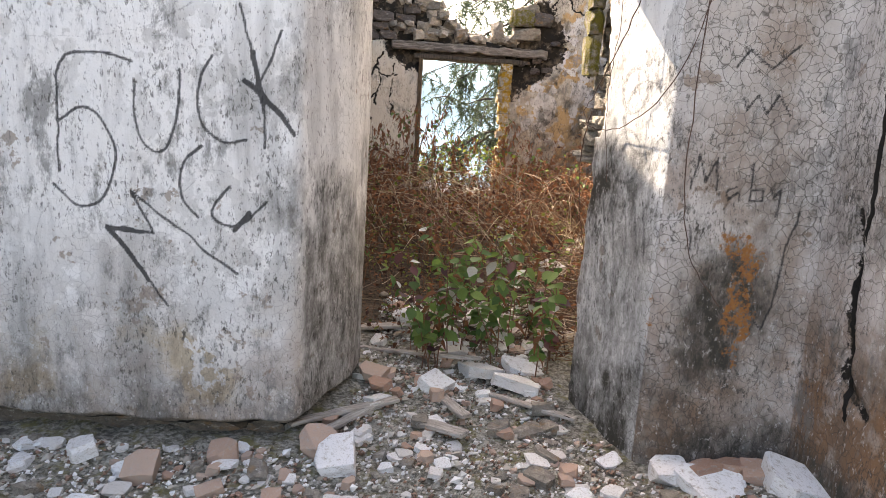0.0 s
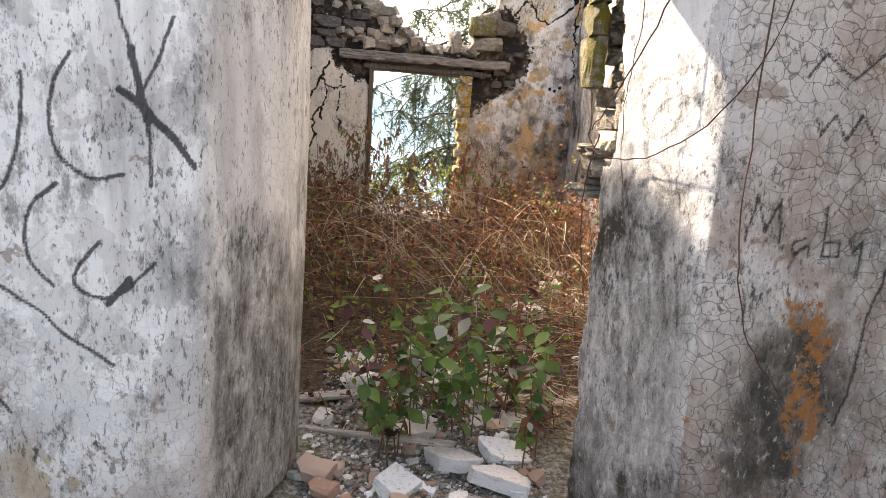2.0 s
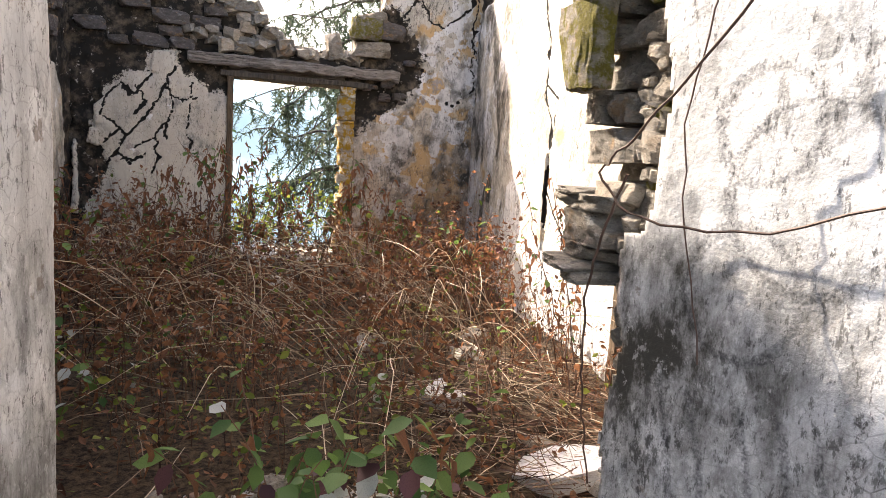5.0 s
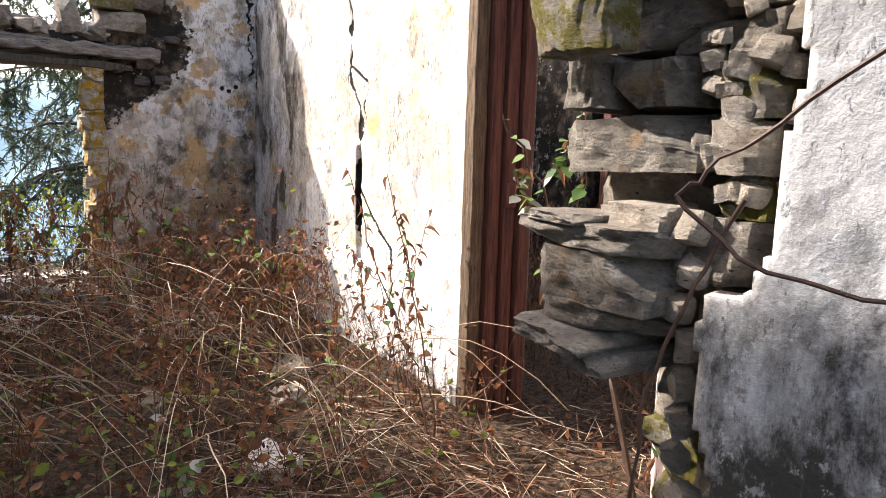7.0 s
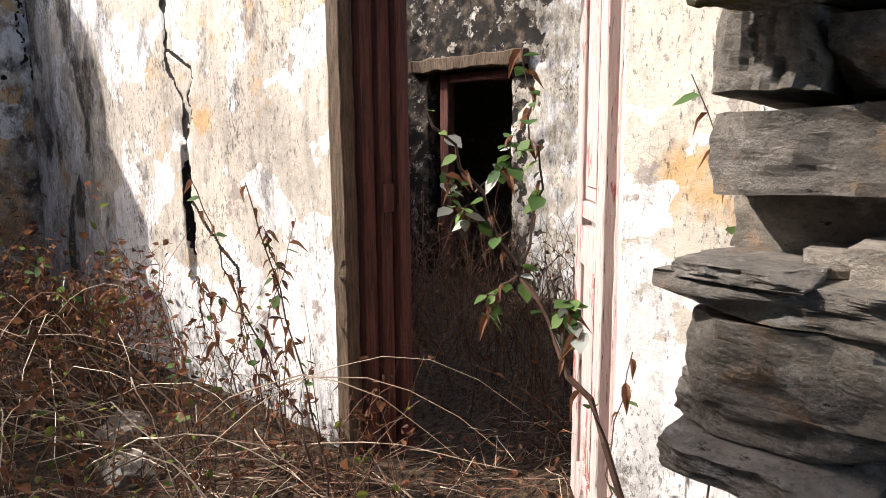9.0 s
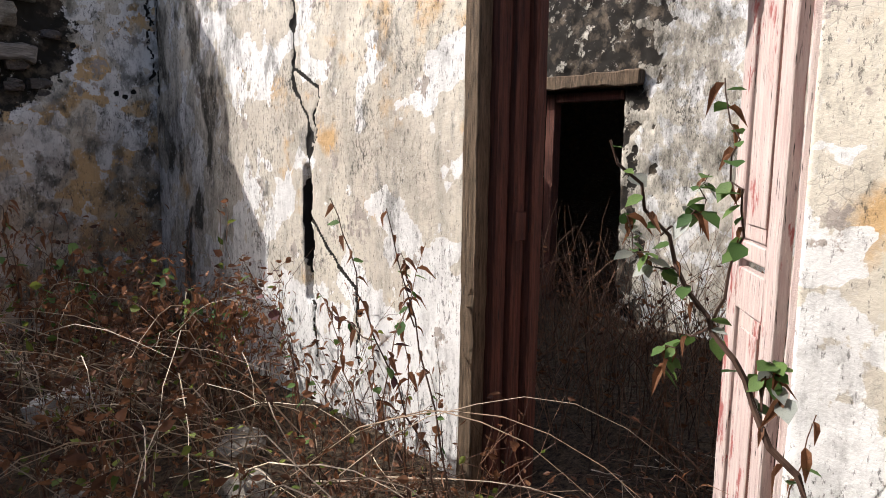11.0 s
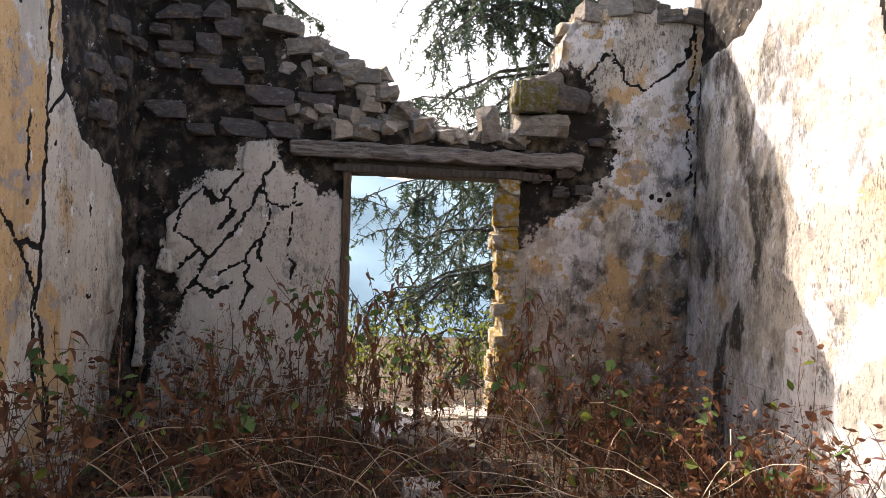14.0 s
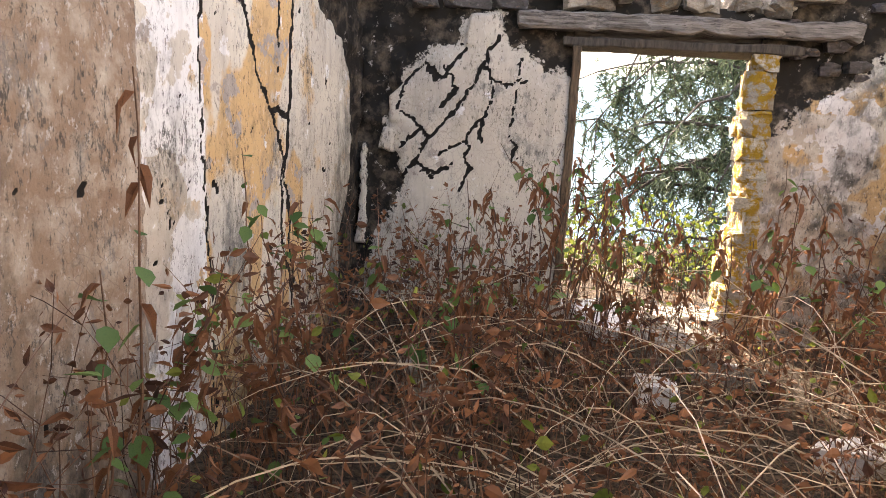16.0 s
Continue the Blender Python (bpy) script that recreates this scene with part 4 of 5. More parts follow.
for k in range(26):
    z, y, q = random.uniform(1.48, 1.8), random.uniform(3.42, 3.52), random.uniform(.015, .035)
    lay(random.choice(END_C), (.765, .765 + q * 1.4), (y, y + q * 1.3), (z, z + q), broken, 20, 40, "mortar_lump")
for k in range(44):                        # crumbling edge of the plaster
    z = .1 + k * .052
    y, q = (3.42 if z > 1.47 else 3.52) + random.uniform(-.03, .005), random.uniform(.02, .04)
    lay(random.choice(END_C), (.755 + .3 * (3.5 - y), .755 + .3 * (3.5 - y) + q), (y, y + q), (z, z + q * random.uniform(.7, 1.3)), broken, 25, 40, "mortar_lump")

# stones along the top of the window wall, and bared on its face
random.seed(12)
tx, tz = [p[0] for p in TOP], [p[1] for p in TOP]
x = -1.78
while x < 1.9:
    w = random.uniform(.09, .24)
    zt = float(np.interp(x + w / 2, tx, tz))
    if not (.02 < x + w / 2 < .66):
        for y0 in (9.09, 9.26):
            h = random.uniform(.06, .14)
            lay(random.choice(LAY if random.random() < .6 else RUB + CHUNK), (x, x + w), (y0 + random.uniform(-.03, .02), y0 + .2), (zt - h * .75, zt + h * .35), wall_back, 8, 20)
    x += w * .8
for k in range(120):
    x = random.uniform(-.95, .02) if k < 100 else random.uniform(.02, .7)
    zt = float(np.interp(x, tx, tz))
    s = random.uniform(.05, .15)
    z = zt - random.uniform(0, max(.04, zt - 2.40)) if k < 100 else 2.41
    y = 9.06 + random.uniform(0, .25)
    lay(random.choice(CHUNK + CHUNK + RUB), (x, x + s * 1.4), (y, y + s), (z - s * .3, z + s * .5), wall_back, 18, 60, "stone")
lay(LAY_M[2], (.68, 1.0), (8.99, 9.35), (2.60, 2.80), wall_back, 3, 6)
lay(LAY[3], (.72, 1.08), (9.04, 9.35), (2.44, 2.585), wall_back, 3, 6)
lay(LAY_D[3], (.98, 1.22), (9.05, 9.3), (2.62, 2.78), wall_back, 4, 6)
upright = lay(RUB[2], (.47, .60), (9.1, 9.22), (2.39, 2.64), wall_back, 12, 20)
random.seed(13)
BARED = [rough_stone("stone", 460 + i, M_STONE_DARK, 7) for i in range(5)]
JAMB = [rough_stone("stone", 480 + i, M_LICHEN, 7) for i in range(5)]
for row in range(14):                      # bared courses on the face
    z = 2.36 + row * .11
    x = -1.8 + random.uniform(0, .1)
    while x < -.62:
        w, h = random.uniform(.12, .33), random.uniform(.06, .15)
        zt = float(np.interp(x + w, tx, tz))
        if z + h < zt and random.random() < .33:
            lay(random.choice(BARED), (x, x + w), (9.085 + random.uniform(0, .05), 9.3), (z, z + h), wall_back, 5, 8)
        x += w + random.uniform(.01, .06)
for k in range(16):
    x, z = random.uniform(.70, 1.25), random.uniform(1.95, 2.5)
    s = random.uniform(.05, .1)
    lay(random.choice(LAY_D), (x, x + s * 1.6), (9.10, 9.28), (z, z + s * .7), wall_back, 6, 10)
z = .52
while z < 2.1:                             # lichened jamb stones of the window
    h = random.uniform(.05, .17)
    for y0, y1 in ((9.085, 9.24), (9.245, 9.46)):
        lay(random.choice(JAMB), (.615 + random.uniform(-.03, .045), .76), (y0, y1), (z, z + h), wall_back, 6, 9)
    z += h * .95
for k in range(26):
    z = 2.3 + random.uniform(0, 1.3)
    y = random.uniform(8.35, 9.0)
    lay(random.choice(LAY_D), (-1.93, -1.775 - random.uniform(0, .03)), (y, y + random.uniform(.1, .2)), (z, z + random.uniform(.06, .11)), wall_left, 4, 5)

# ---- rubble on the ground ----
CHIPS = [stone_mesh("fragment", 300 + i, M_CHIP, 0.6) for i in range(6)]
BRICKS = [stone_mesh("fragment", 320 + i, M_BRICK) for i in range(5)]
random.seed(21)


def rest(kind, mesh, x, y, s, flat, label, cat, group):
    ob = tagged(new(kind, mesh), label, cat, group)
    z = float(floor_z(np.float64(x), np.float64(y)) + 0.05 * fbm(np.float64(x), np.float64(y), 1.6, 2) + 0.03 * fbm(np.float64(x), np.float64(y), 8, 4))
    ob.matrix_basis = pose(x, y, z + s * flat * .32, random.uniform(-14, 14), random.uniform(-14, 14), random.uniform(0, 360)) @ Matrix.Diagonal((s * random.uniform(.9, 1.5), s, s * flat, 1))
    return ob


def scatter_spot():
    while True:
        x, y = random.uniform(-1.9, 1.5), random.uniform(2.15, 4.9)
        if y < 2.82 or (-.42 < x < .66 and y > 3.1) or (-.55 < x < .85 and y <= 3.1):
            return x, y


for k in range(460):
    x, y = scatter_spot()
    r = random.random()
    if r < .55:
        rest("plaster_fragment", random.choice(CHIPS), x, y, .02 + .08 * random.random() ** 2, random.uniform(.2, .45), "broken white plaster fragment lying on the ground", "plaster fragment", "fallen plaster")
    elif r < .8:
        rest("brick_fragment", random.choice(BRICKS), x, y, .025 + .06 * random.random() ** 1.6, random.uniform(.5, .8), "broken pinkish brick piece lying in rubble", "brick fragment", "fallen bricks")
    else:
        rest("stone_fragment", random.choice(RUB), x, y, .03 + .08 * random.random() ** 2, random.uniform(.4, .7), "grey stone lying among plaster rubble", "stone", "fallen stones")
for x, y, s, flat, kind in ((1.05, 2.78, .17, .5, 0), (1.2, 2.68, .26, .22, 0), (1.18, 2.75, .12, .7, 1), (1.3, 2.80, .15, .5, 1), (1.5, 2.62, .2, .5, 0), (1.42, 2.72, .14, .6, 1), (-.42, 2.75, .18, .4, 0), (-.5, 2.86, .17, .5, 1),
                            (.25, 3.75, .19, .3, 0), (.5, 3.85, .2, .25, 0), (.1, 4.0, .15, .3, 0), (.62, 4.15, .16, .4, 0), (-.35, 3.6, .12, .7, 1), (.0, 3.5, .16, .4, 0), (.45, 3.6, .2, .3, 0), (-.2, 4.5, .2, .4, 0), (1.3, 4.9, .35, .25, 0), (.3, 4.5, .22, .3, 0),
                            (-.9, 2.75, .12, .6, 1), (-1.2, 2.6, .13, .6, 1), (-1.5, 2.7, .12, .5, 0)):
    rest("plaster_slab" if not kind else "brick_fragment", random.choice(BRICKS if kind else CHIPS), x, y, s, flat,
         "large broken white plaster slab on the rubble" if not kind else "broken pinkish brick piece lying in rubble", "plaster slab" if not kind else "brick fragment", "fallen slabs" if not kind else "fallen bricks")
for x, y, s in ((-1.0, 7.9, .3), (.2, 8.6, .4), (.5, 8.3, .3), (-.1, 8.85, .35), (.35, 8.9, .3), (.9, 7.6, .25), (.1, 8.0, .22), (1.2, 6.2, .2), (1.55, 4.75, .26), (1.3, 5.15, .14), (.9, 5.6, .18), (1.35, 6.6, .2), (.6, 6.4, .2)):
    rest("fallen_stone", random.choice(RUB + CHIPS), x, y, s, .45, "pale stone fallen among dry brush", "stone", "fallen stones")

crumb_v, crumb_f = [], []
octa = np.array([(1, 0, 0), (-1, 0, 0), (0, 1, 0), (0, -1, 0), (0, 0, .7), (0, 0, -.7)])
OF = [(0, 2, 4), (2, 1, 4), (1, 3, 4), (3, 0, 4), (2, 0, 5), (1, 2, 5), (3, 1, 5), (0, 3, 5)]
for k in range(8500):
    x, y = scatter_spot()
    s = random.uniform(.003, .016) * (1.7 if random.random() < .1 else 1)
    z = float(floor_z(np.float64(x), np.float64(y)) + 0.05 * fbm(np.float64(x), np.float64(y), 1.6, 2) + 0.03 * fbm(np.float64(x), np.float64(y), 8, 4))
    o = len(crumb_v)
    v = octa * s * rng.uniform(.6, 1.3, (6, 3)) @ np.array(Euler((random.random(), random.random(), random.random() * 6)).to_matrix()) + (x, y, z + s * .3)
    crumb_v.extend(v.tolist())
    crumb_f.extend([tuple(o + i for i in f) for f in OF])
s = Nodes("crumbs", .95)
M_CRUMB = s.done(s.mix(s.step(s.island(), .25, .3), s.mix(s.step(s.noise(60), .4, .6), (.10, .08, .06), (.36, .22, .16)), s.mix(s.step(s.island(), .5, .9), (.40, .36, .30), (.74, .73, .71))))
tagged(mesh_of("plaster_crumbs", crumb_v, crumb_f, M_CRUMB), "fine white plaster crumbs and grit on the ground", "gravel", kind="stuff")

random.seed(31)
for x, y, L, w, a in ((-.5, 3.12, .42, .06, 35), (-.42, 3.08, .36, .05, 50), (-.36, 3.2, .4, .05, 28), (.02, 3.12, .34, .07, -35), (.08, 3.32, .36, .06, -62), (-.2, 3.95, 1.0, .04, -22), (-.35, 4.35, .4, .09, 8), (-.1, 4.3, .3, .07, 60),
                      (.5, 3.35, .5, .04, -30), (.75, 4.4, .6, .09, 10), (-.15, 4.55, .32, .08, 40), (.4, 4.6, .5, .06, -12)):
    pl = tagged(bar("plank", (-L / 2, L / 2), (-w / 2, w / 2), (0, .022), M_PLANK, None, .004, rough=.006, seed=random.random() * 9),
                "grey weathered broken wooden plank on rubble", "plank", "fallen planks")
    z = float(floor_z(np.float64(x), np.float64(y)) + 0.05 * fbm(np.float64(x), np.float64(y), 1.6, 2))
    pl.matrix_basis = pose(x, y, z + .02, random.uniform(-8, 8), random.uniform(-6, 6), a)

# ---- dry brush in the room ----
rng = np.random.default_rng(8)
random.seed(41)


def stalk(x, y, h, bend, k=7, z=None):
    """A wavering upright stalk that leans and droops at its end."""
    z = float(floor_z(np.float64(x), np.float64(y))) - .03 if z is None else z
    a = rng.uniform(0, math.tau)
    t = np.linspace(0, 1, k)
    d = np.array([math.cos(a), math.sin(a)])
    out = bend * h * t ** 1.7
    wob = .025 * h * np.cumsum(rng.normal(0, 1, (k, 2)), 0) * t[:, None]
    return np.c_[x + d[0] * out + wob[:, 0], y + d[1] * out + wob[:, 1], z + h * (t - .45 * bend * t ** 2.6)]


def clear_of(p):
    """Whether a stalk keeps inside the walls and off the walked line."""
    x, y, z = p[:, 0], p[:, 1], p[:, 2]
    if (x < -1.76).any() or (x > 1.93).any() or ((y > 9.05) & ((x < -.4) | (x > .6))).any():
        return False
    if ((y < 3.85) & ((x < -.42) | (x > .62))).any():
        return False
    return not ((np.hypot(x - .0, np.clip(y - 4.4, -1.0, .35) - (y - 4.4)) < .30) & (z > .85)).any()


paths, straws, dry, green = [], [], [], []
tries = 0
while len(paths) < 2300 and tries < 14000:
    tries += 1
    x, y = rng.uniform(-1.74, 1.9), rng.uniform(4.0, 9.0)
    wall = max(0, (abs(x) - 1.0)) + .5 * max(0, y - 7.6)
    dens = .35 + .65 * smooth(y, 4.6, 5.6)
    if rng.random() > dens:
        continue
    h = rng.uniform(.22, .62) * (1 + .45 * wall) * (.55 + .45 * float(smooth(y, 4.2, 5.8)))
    if y > 8.3 and -.5 < x < .7:
        h *= .75
    p = stalk(x, y, h * 1.1, rng.uniform(.05, .45))
    if not clear_of(p):
        continue
    paths.append((p, rng.uniform(.0018, .0042), .0009))
    for _ in range(rng.integers(2, 7)):
        i = rng.integers(2, 7)
        q = p[i] + rng.normal(0, .012, 3)
        (dry if rng.random() < .80 else green).append((q, rng.uniform(.018, .05), tuple(rng.uniform(-2.6, 2.6, 3))))
    for _k in range(rng.integers(1, 4)):
        i = rng.integers(2, 6)
        d = rng.normal(0, .10, 3) + (0, 0, .05)
        paths.append((np.array([p[i], p[i] + d * .5 + (0, 0, .015), p[i] + d]), .0015, .0007))
        for _j in range(2):
            dry.append((p[i] + d * rng.uniform(.4, 1.05) + rng.normal(0, .008, 3), rng.uniform(.018, .045), tuple(rng.uniform(-2.6, 2.6, 3))))
for _ in range(220):                       # flattened dead stems
    x, y = rng.uniform(-1.6, 1.8), rng.uniform(4.2, 8.9)
    a, L = rng.uniform(0, math.tau), rng.uniform(.2, .7)
    t = np.linspace(-.5, .5, 6)
    z0 = float(floor_z(np.float64(x), np.float64(y))) + rng.uniform(.02, .22)
    p = np.c_[x + math.cos(a) * L * t, y + math.sin(a) * L * t, z0 + .10 * (.25 - t * t) * rng.uniform(-.3, 2.0) + np.cumsum(rng.normal(0, .006, 6))]
    if clear_of(p):
        straws.append((p, rng.uniform(.0018, .0036), .0012))
for _ in range(250):                       # pale arching stems by the sunlit wall and the window
    x, y = rng.uniform(-1.0, 1.75), rng.uniform(5.9, 8.5)
    a, L, h = rng.uniform(2.2, 5.4), rng.uniform(.5, 1.9), rng.uniform(.25, .7)
    t = np.linspace(0, 1, 10)
    z0 = float(floor_z(np.float64(x), np.float64(y)))
    p = np.c_[x + math.cos(a) * L * t, y + math.sin(a) * L * t, z0 + h * np.sin(t * rng.uniform(1.9, 2.8)) + .3 * h * t * 0]
    if clear_of(p):
        p[1:] += np.cumsum(rng.normal(0, .012, (9, 3)), 0)
        straws.append((p, rng.uniform(.0022, .0055), .001))
for _ in range(1100):                      # straw lying at the doorway's foot
    x, y = rng.uniform(.6, 1.9), rng.uniform(3.95, 5.9)
    a, L = rng.uniform(0, math.tau), rng.uniform(.1, .45)
    t = np.linspace(-.5, .5, 5)
    z0 = float(floor_z(np.float64(x), np.float64(y))) + rng.uniform(.0, .14)
    p = np.c_[x + math.cos(a) * L * t, y + math.sin(a) * L * t, z0 + rng.uniform(-.25, .25) * L * t + np.cumsum(rng.normal(0, .006, 5))]
    if clear_of(p):
        (straws if rng.random() < .4 else paths).append((p, .0028, .0012))
for _ in range(620):                       # tall branching weeds, highest along the walls
    x, y = rng.uniform(-1.72, 1.8), rng.uniform(5.0, 8.95)
    side = float(smooth(np.abs(np.float64(x - .1)), .25, 1.1))
    if rng.random() > (.35 + .65 * side) * (.6 if y > 7.3 else 1) or (x > .9 and y < 6.6):
        continue
    p = stalk(x, y, rng.uniform(.4, .75) + .55 * side * rng.random() * (.6 if y > 7.3 else 1), rng.uniform(.02, .35), 9)
    if clear_of(p):
        paths.append((p, .0032, .001))
        for _k in range(4):
            i = rng.integers(3, 8)
            d = rng.normal(0, .10, 3) + (0, 0, .09)
            paths.append((np.array([p[i], p[i] + d * .5 + (0, 0, .01), p[i] + d]), .0017, .0007))
            for _j in range(4):
                dry.append((p[i] + d * rng.uniform(.3, 1.1) + rng.normal(0, .01, 3), rng.uniform(.02, .05), tuple(rng.uniform(-2.6, 2.6, 3))))
        for _k in range(6):
            i = rng.integers(3, 9)
            (dry if rng.random() < .85 else green).append((p[i] + rng.normal(0, .02, 3), rng.uniform(.025, .06), tuple(rng.uniform(-2.6, 2.6, 3))))
for _ in range(420):                       # straw over the threshold
    x, y = rng.uniform(1.95, 3.1), rng.uniform(4.5, 5.6)
    a, L = rng.uniform(0, math.tau), rng.uniform(.08, .35)
    if not 4.55 < y + abs(math.sin(a)) * L < 5.55:
        continue
    t = np.linspace(-.5, .5, 5)
    z0 = float(floor_z(np.float64(x), np.float64(y))) + rng.uniform(.0, .12)
    p = np.c_[x + math.cos(a) * L * t, y + math.sin(a) * L * t, z0 + rng.uniform(-.25, .25) * L * t + np.cumsum(rng.normal(0, .006, 5))]
    (straws if rng.random() < .3 else paths).append((p, .0028, .0012))
    dry.append((p[2] + (0, 0, .02), rng.uniform(.02, .05), tuple(rng.uniform(-.8, .8, 3))))
for _ in range(1300):                       # brush in the far room
    x, y = rng.uniform(2.5, 4.8), rng.uniform(4.0, 8.6)
    p = stalk(x, y, rng.uniform(.4, 1.4), rng.uniform(.1, .7), z=.05)
    paths.append((p, .004, .001))
    dry.append((p[4], .04, tuple(rng.uniform(-2.6, 2.6, 3))))
for _ in range(4200):                      # leaf litter
    x, y = rng.uniform(-1.7, 1.85), rng.uniform(4.0, 9.0)
    if y < 4.7 and not (-.4 < x < 1.6):
        continue
    dry.append(((x, y, float(floor_z(np.float64(x), np.float64(y))) + rng.uniform(.0, .10)), rng.uniform(.02, .055), (rng.uniform(-.7, .7), rng.uniform(-.7, .7), rng.uniform(0, 6.3))))
for _ in range(900):                       # low green shoots on the near side
    x, y = rng.uniform(-1.5, 1.2), rng.uniform(4.2, 6.4)
    q = (x, y, float(floor_z(np.float64(x), np.float64(y))) + rng.uniform(.03, .35))
    if y < 4.9 and not (-.4 < x < .6):
        continue
    green.append((q, rng.uniform(.025, .055), (rng.uniform(-.6, .6), rng.uniform(-.6, .6), rng.uniform(0, 6.3))))
for name, data, mat, lab in (("dry_brush_stalks", tubes(paths), M_STALK, "tangle of dry brown weed stalks filling the room"), ("pale_dead_stems", tubes(straws), M_STRAW, "pale arching dead stems over the rubble"),
                             ("dry_brush_leaves", leaves(dry, 1.0), M_DRYLEAF, "curled rust-brown dead leaves on weeds"), ("green_weed_leaves", leaves(green, .3), M_GREEN_S, "small yellow-green weed leaves among dry brush")):
    tagged(mesh_of(name, *data, mat), lab, "brush", kind="stuff")

# ---- single plants ----
LEAF_MESH = {}
for key, mat in (("g", M_GREEN), ("p", M_PURPLE), ("l", M_PALE)):
    v, f = leaves([((0, 0, 0), 1.0, (0, 0, 0))])
    me = bpy.data.meshes.new("leaf")
    me.from_pydata(v, [], f)
    me.materials.append(mat)
    me.polygons.foreach_set("use_smooth", [True] * len(f))
    LEAF_MESH[key] = me
dv, df = leaves([((0, 0, 0), 1.0, (0, 0, 0))], .9)
dv = [(.55 * a, b, c - .5 * b * b + .9 * a * a) for a, b, c in dv]
me = bpy.data.meshes.new("leaf")
me.from_pydata(dv, [], df)
me.materials.append(M_DRYLEAF)
LEAF_MESH["d"] = me


def plant(name, stems, mix, size, label, per_stem=9, start=.3, mat=M_STALK):
    """A plant of several stems with single leaves; mix: which kinds of leaf, as a string of keys."""
    top = base(name, label=label, category="plant")
    for p, r in stems:
        p = np.asarray(p)
        mesh_of("stem", *tubes([(p, r, r * .35)], 5), mat, top)
        for k in range(per_stem):
            t = start + (1 - start) * (k + rng.uniform(0, .8)) / per_stem
            i = min(len(p) - 2, int(t * (len(p) - 1)))
            q = p[i] + (p[i + 1] - p[i]) * (t * (len(p) - 1) - i)
            ob = new("leaf", LEAF_MESH[random.choice(mix)])
            ob.parent = top
            ob.matrix_basis = pose(*q, rng.uniform(-55, 10), rng.uniform(-30, 30), rng.uniform(0, 360)) @ Matrix.Scale(size * rng.uniform(.55, 1.25), 4)
    return top


def curve_pts(pts, k=12, wob=.008):
    pts = np.array(pts, float)
    t = np.linspace(0, len(pts) - 1, k)
    out = np.stack([np.interp(t, np.arange(len(pts)), pts[:, c]) for c in range(3)], 1)
    for _ in range(k // 4):
        out[1:-1] = (out[:-2] + 2 * out[1:-1] + out[2:]) / 4
    out[1:-1] += rng.normal(0, wob, (k - 2, 3))
    return out


random.seed(51)
shrub = []
for k in range(34):
    x, y = rng.uniform(-.12, .70), rng.uniform(3.7, 4.4)
    shrub.append((stalk(x, y, rng.uniform(.45, .92), rng.uniform(.05, .45), 8), .0045))
plant("green_shrub", shrub, "ggggggggpld", .088, "leafy green shrub with purplish leaves growing through rubble", 16, .25)
plant("sapling_in_doorway", [(curve_pts([(1.3, 3.92, 0.05), (1.36, 4.14, 0.91), (1.4, 4.32, 1.13), (1.42, 4.45, 1.28), (1.4, 4.57, 1.47), (1.32, 4.66, 1.68)], 20), 0.01),
    (curve_pts([(1.42, 4.45, 1.28), (1.42, 4.4, 1.46), (1.42, 4.41, 1.63), (1.43, 4.46, 1.81)], 14), 0.004),
    (curve_pts([(1.41, 4.52, 1.39), (1.38, 4.59, 1.4), (1.36, 4.64, 1.52)], 10), 0.003),
    (curve_pts([(1.42, 4.45, 1.28), (1.45, 4.54, 1.21), (1.48, 4.61, 1.13)], 10), 0.003),
    (curve_pts([(1.4, 4.57, 1.47), (1.42, 4.49, 1.52), (1.43, 4.48, 1.61)], 10), 0.003),
    (curve_pts([(1.4, 4.32, 1.13), (1.42, 4.32, 1.25), (1.42, 4.28, 1.16)], 10), 0.003)],
      "ggggddl", .052, "leaning woody sapling with green and withered leaves in the doorway", 20, .3, M_TWIG)
plant("thin_weed", [(curve_pts([(1.6, 5.45, 0.2), (1.58, 5.41, 0.55), (1.53, 5.57, 1.04), (1.44, 5.62, 1.46)], 14), 0.005),
    (curve_pts([(1.6, 5.45, 0.2), (1.56, 5.5, 0.59), (1.46, 5.72, 0.97), (1.38, 5.72, 1.26), (1.3, 5.75, 1.49)], 16), 0.0045),
    (curve_pts([(1.53, 5.57, 1.04), (1.5, 5.57, 1.2), (1.48, 5.59, 1.31)], 8), 0.003),
    (curve_pts([(1.46, 5.72, 0.97), (1.5, 5.98, 0.98), (1.5, 6.16, 1.09)], 8), 0.003)],
      "gddddp", .046, "thin brown-stemmed weed with sparse drooping leaves", 15, .25, M_TWIG)
for bx, by, h, n in ((1.62, 6.0, 1.05, 2), (1.72, 5.85, .95, 2), (1.55, 6.35, .95, 2), (1.4, 6.1, .6, 1)):
    st = [(stalk(bx + rng.uniform(-.04, .04), by + rng.uniform(-.05, .05), h * rng.uniform(.85, 1.1), rng.uniform(.05, .25), 9), .004) for _ in range(n)]
    plant("thin_weed", st, "gdddp", .06, "thin brown-stemmed weed with sparse drooping leaves", 11, .3)
for pts in ([(1.78, 4.15, .2), (1.8, 4.1, .8), (1.8, 4.05, 1.4), (1.78, 4.2, 1.75)], [(1.8, 4.4, .2), (1.82, 4.42, .6), (1.85, 4.36, 1.0)], [(1.75, 3.95, .2), (1.8, 3.98, .7), (1.84, 4.0, 1.5)]):
    plant("thin_weed", [(curve_pts(pts), .004)], "gdd", .06, "thin brown-stemmed weed with sparse drooping leaves", 9, .35)
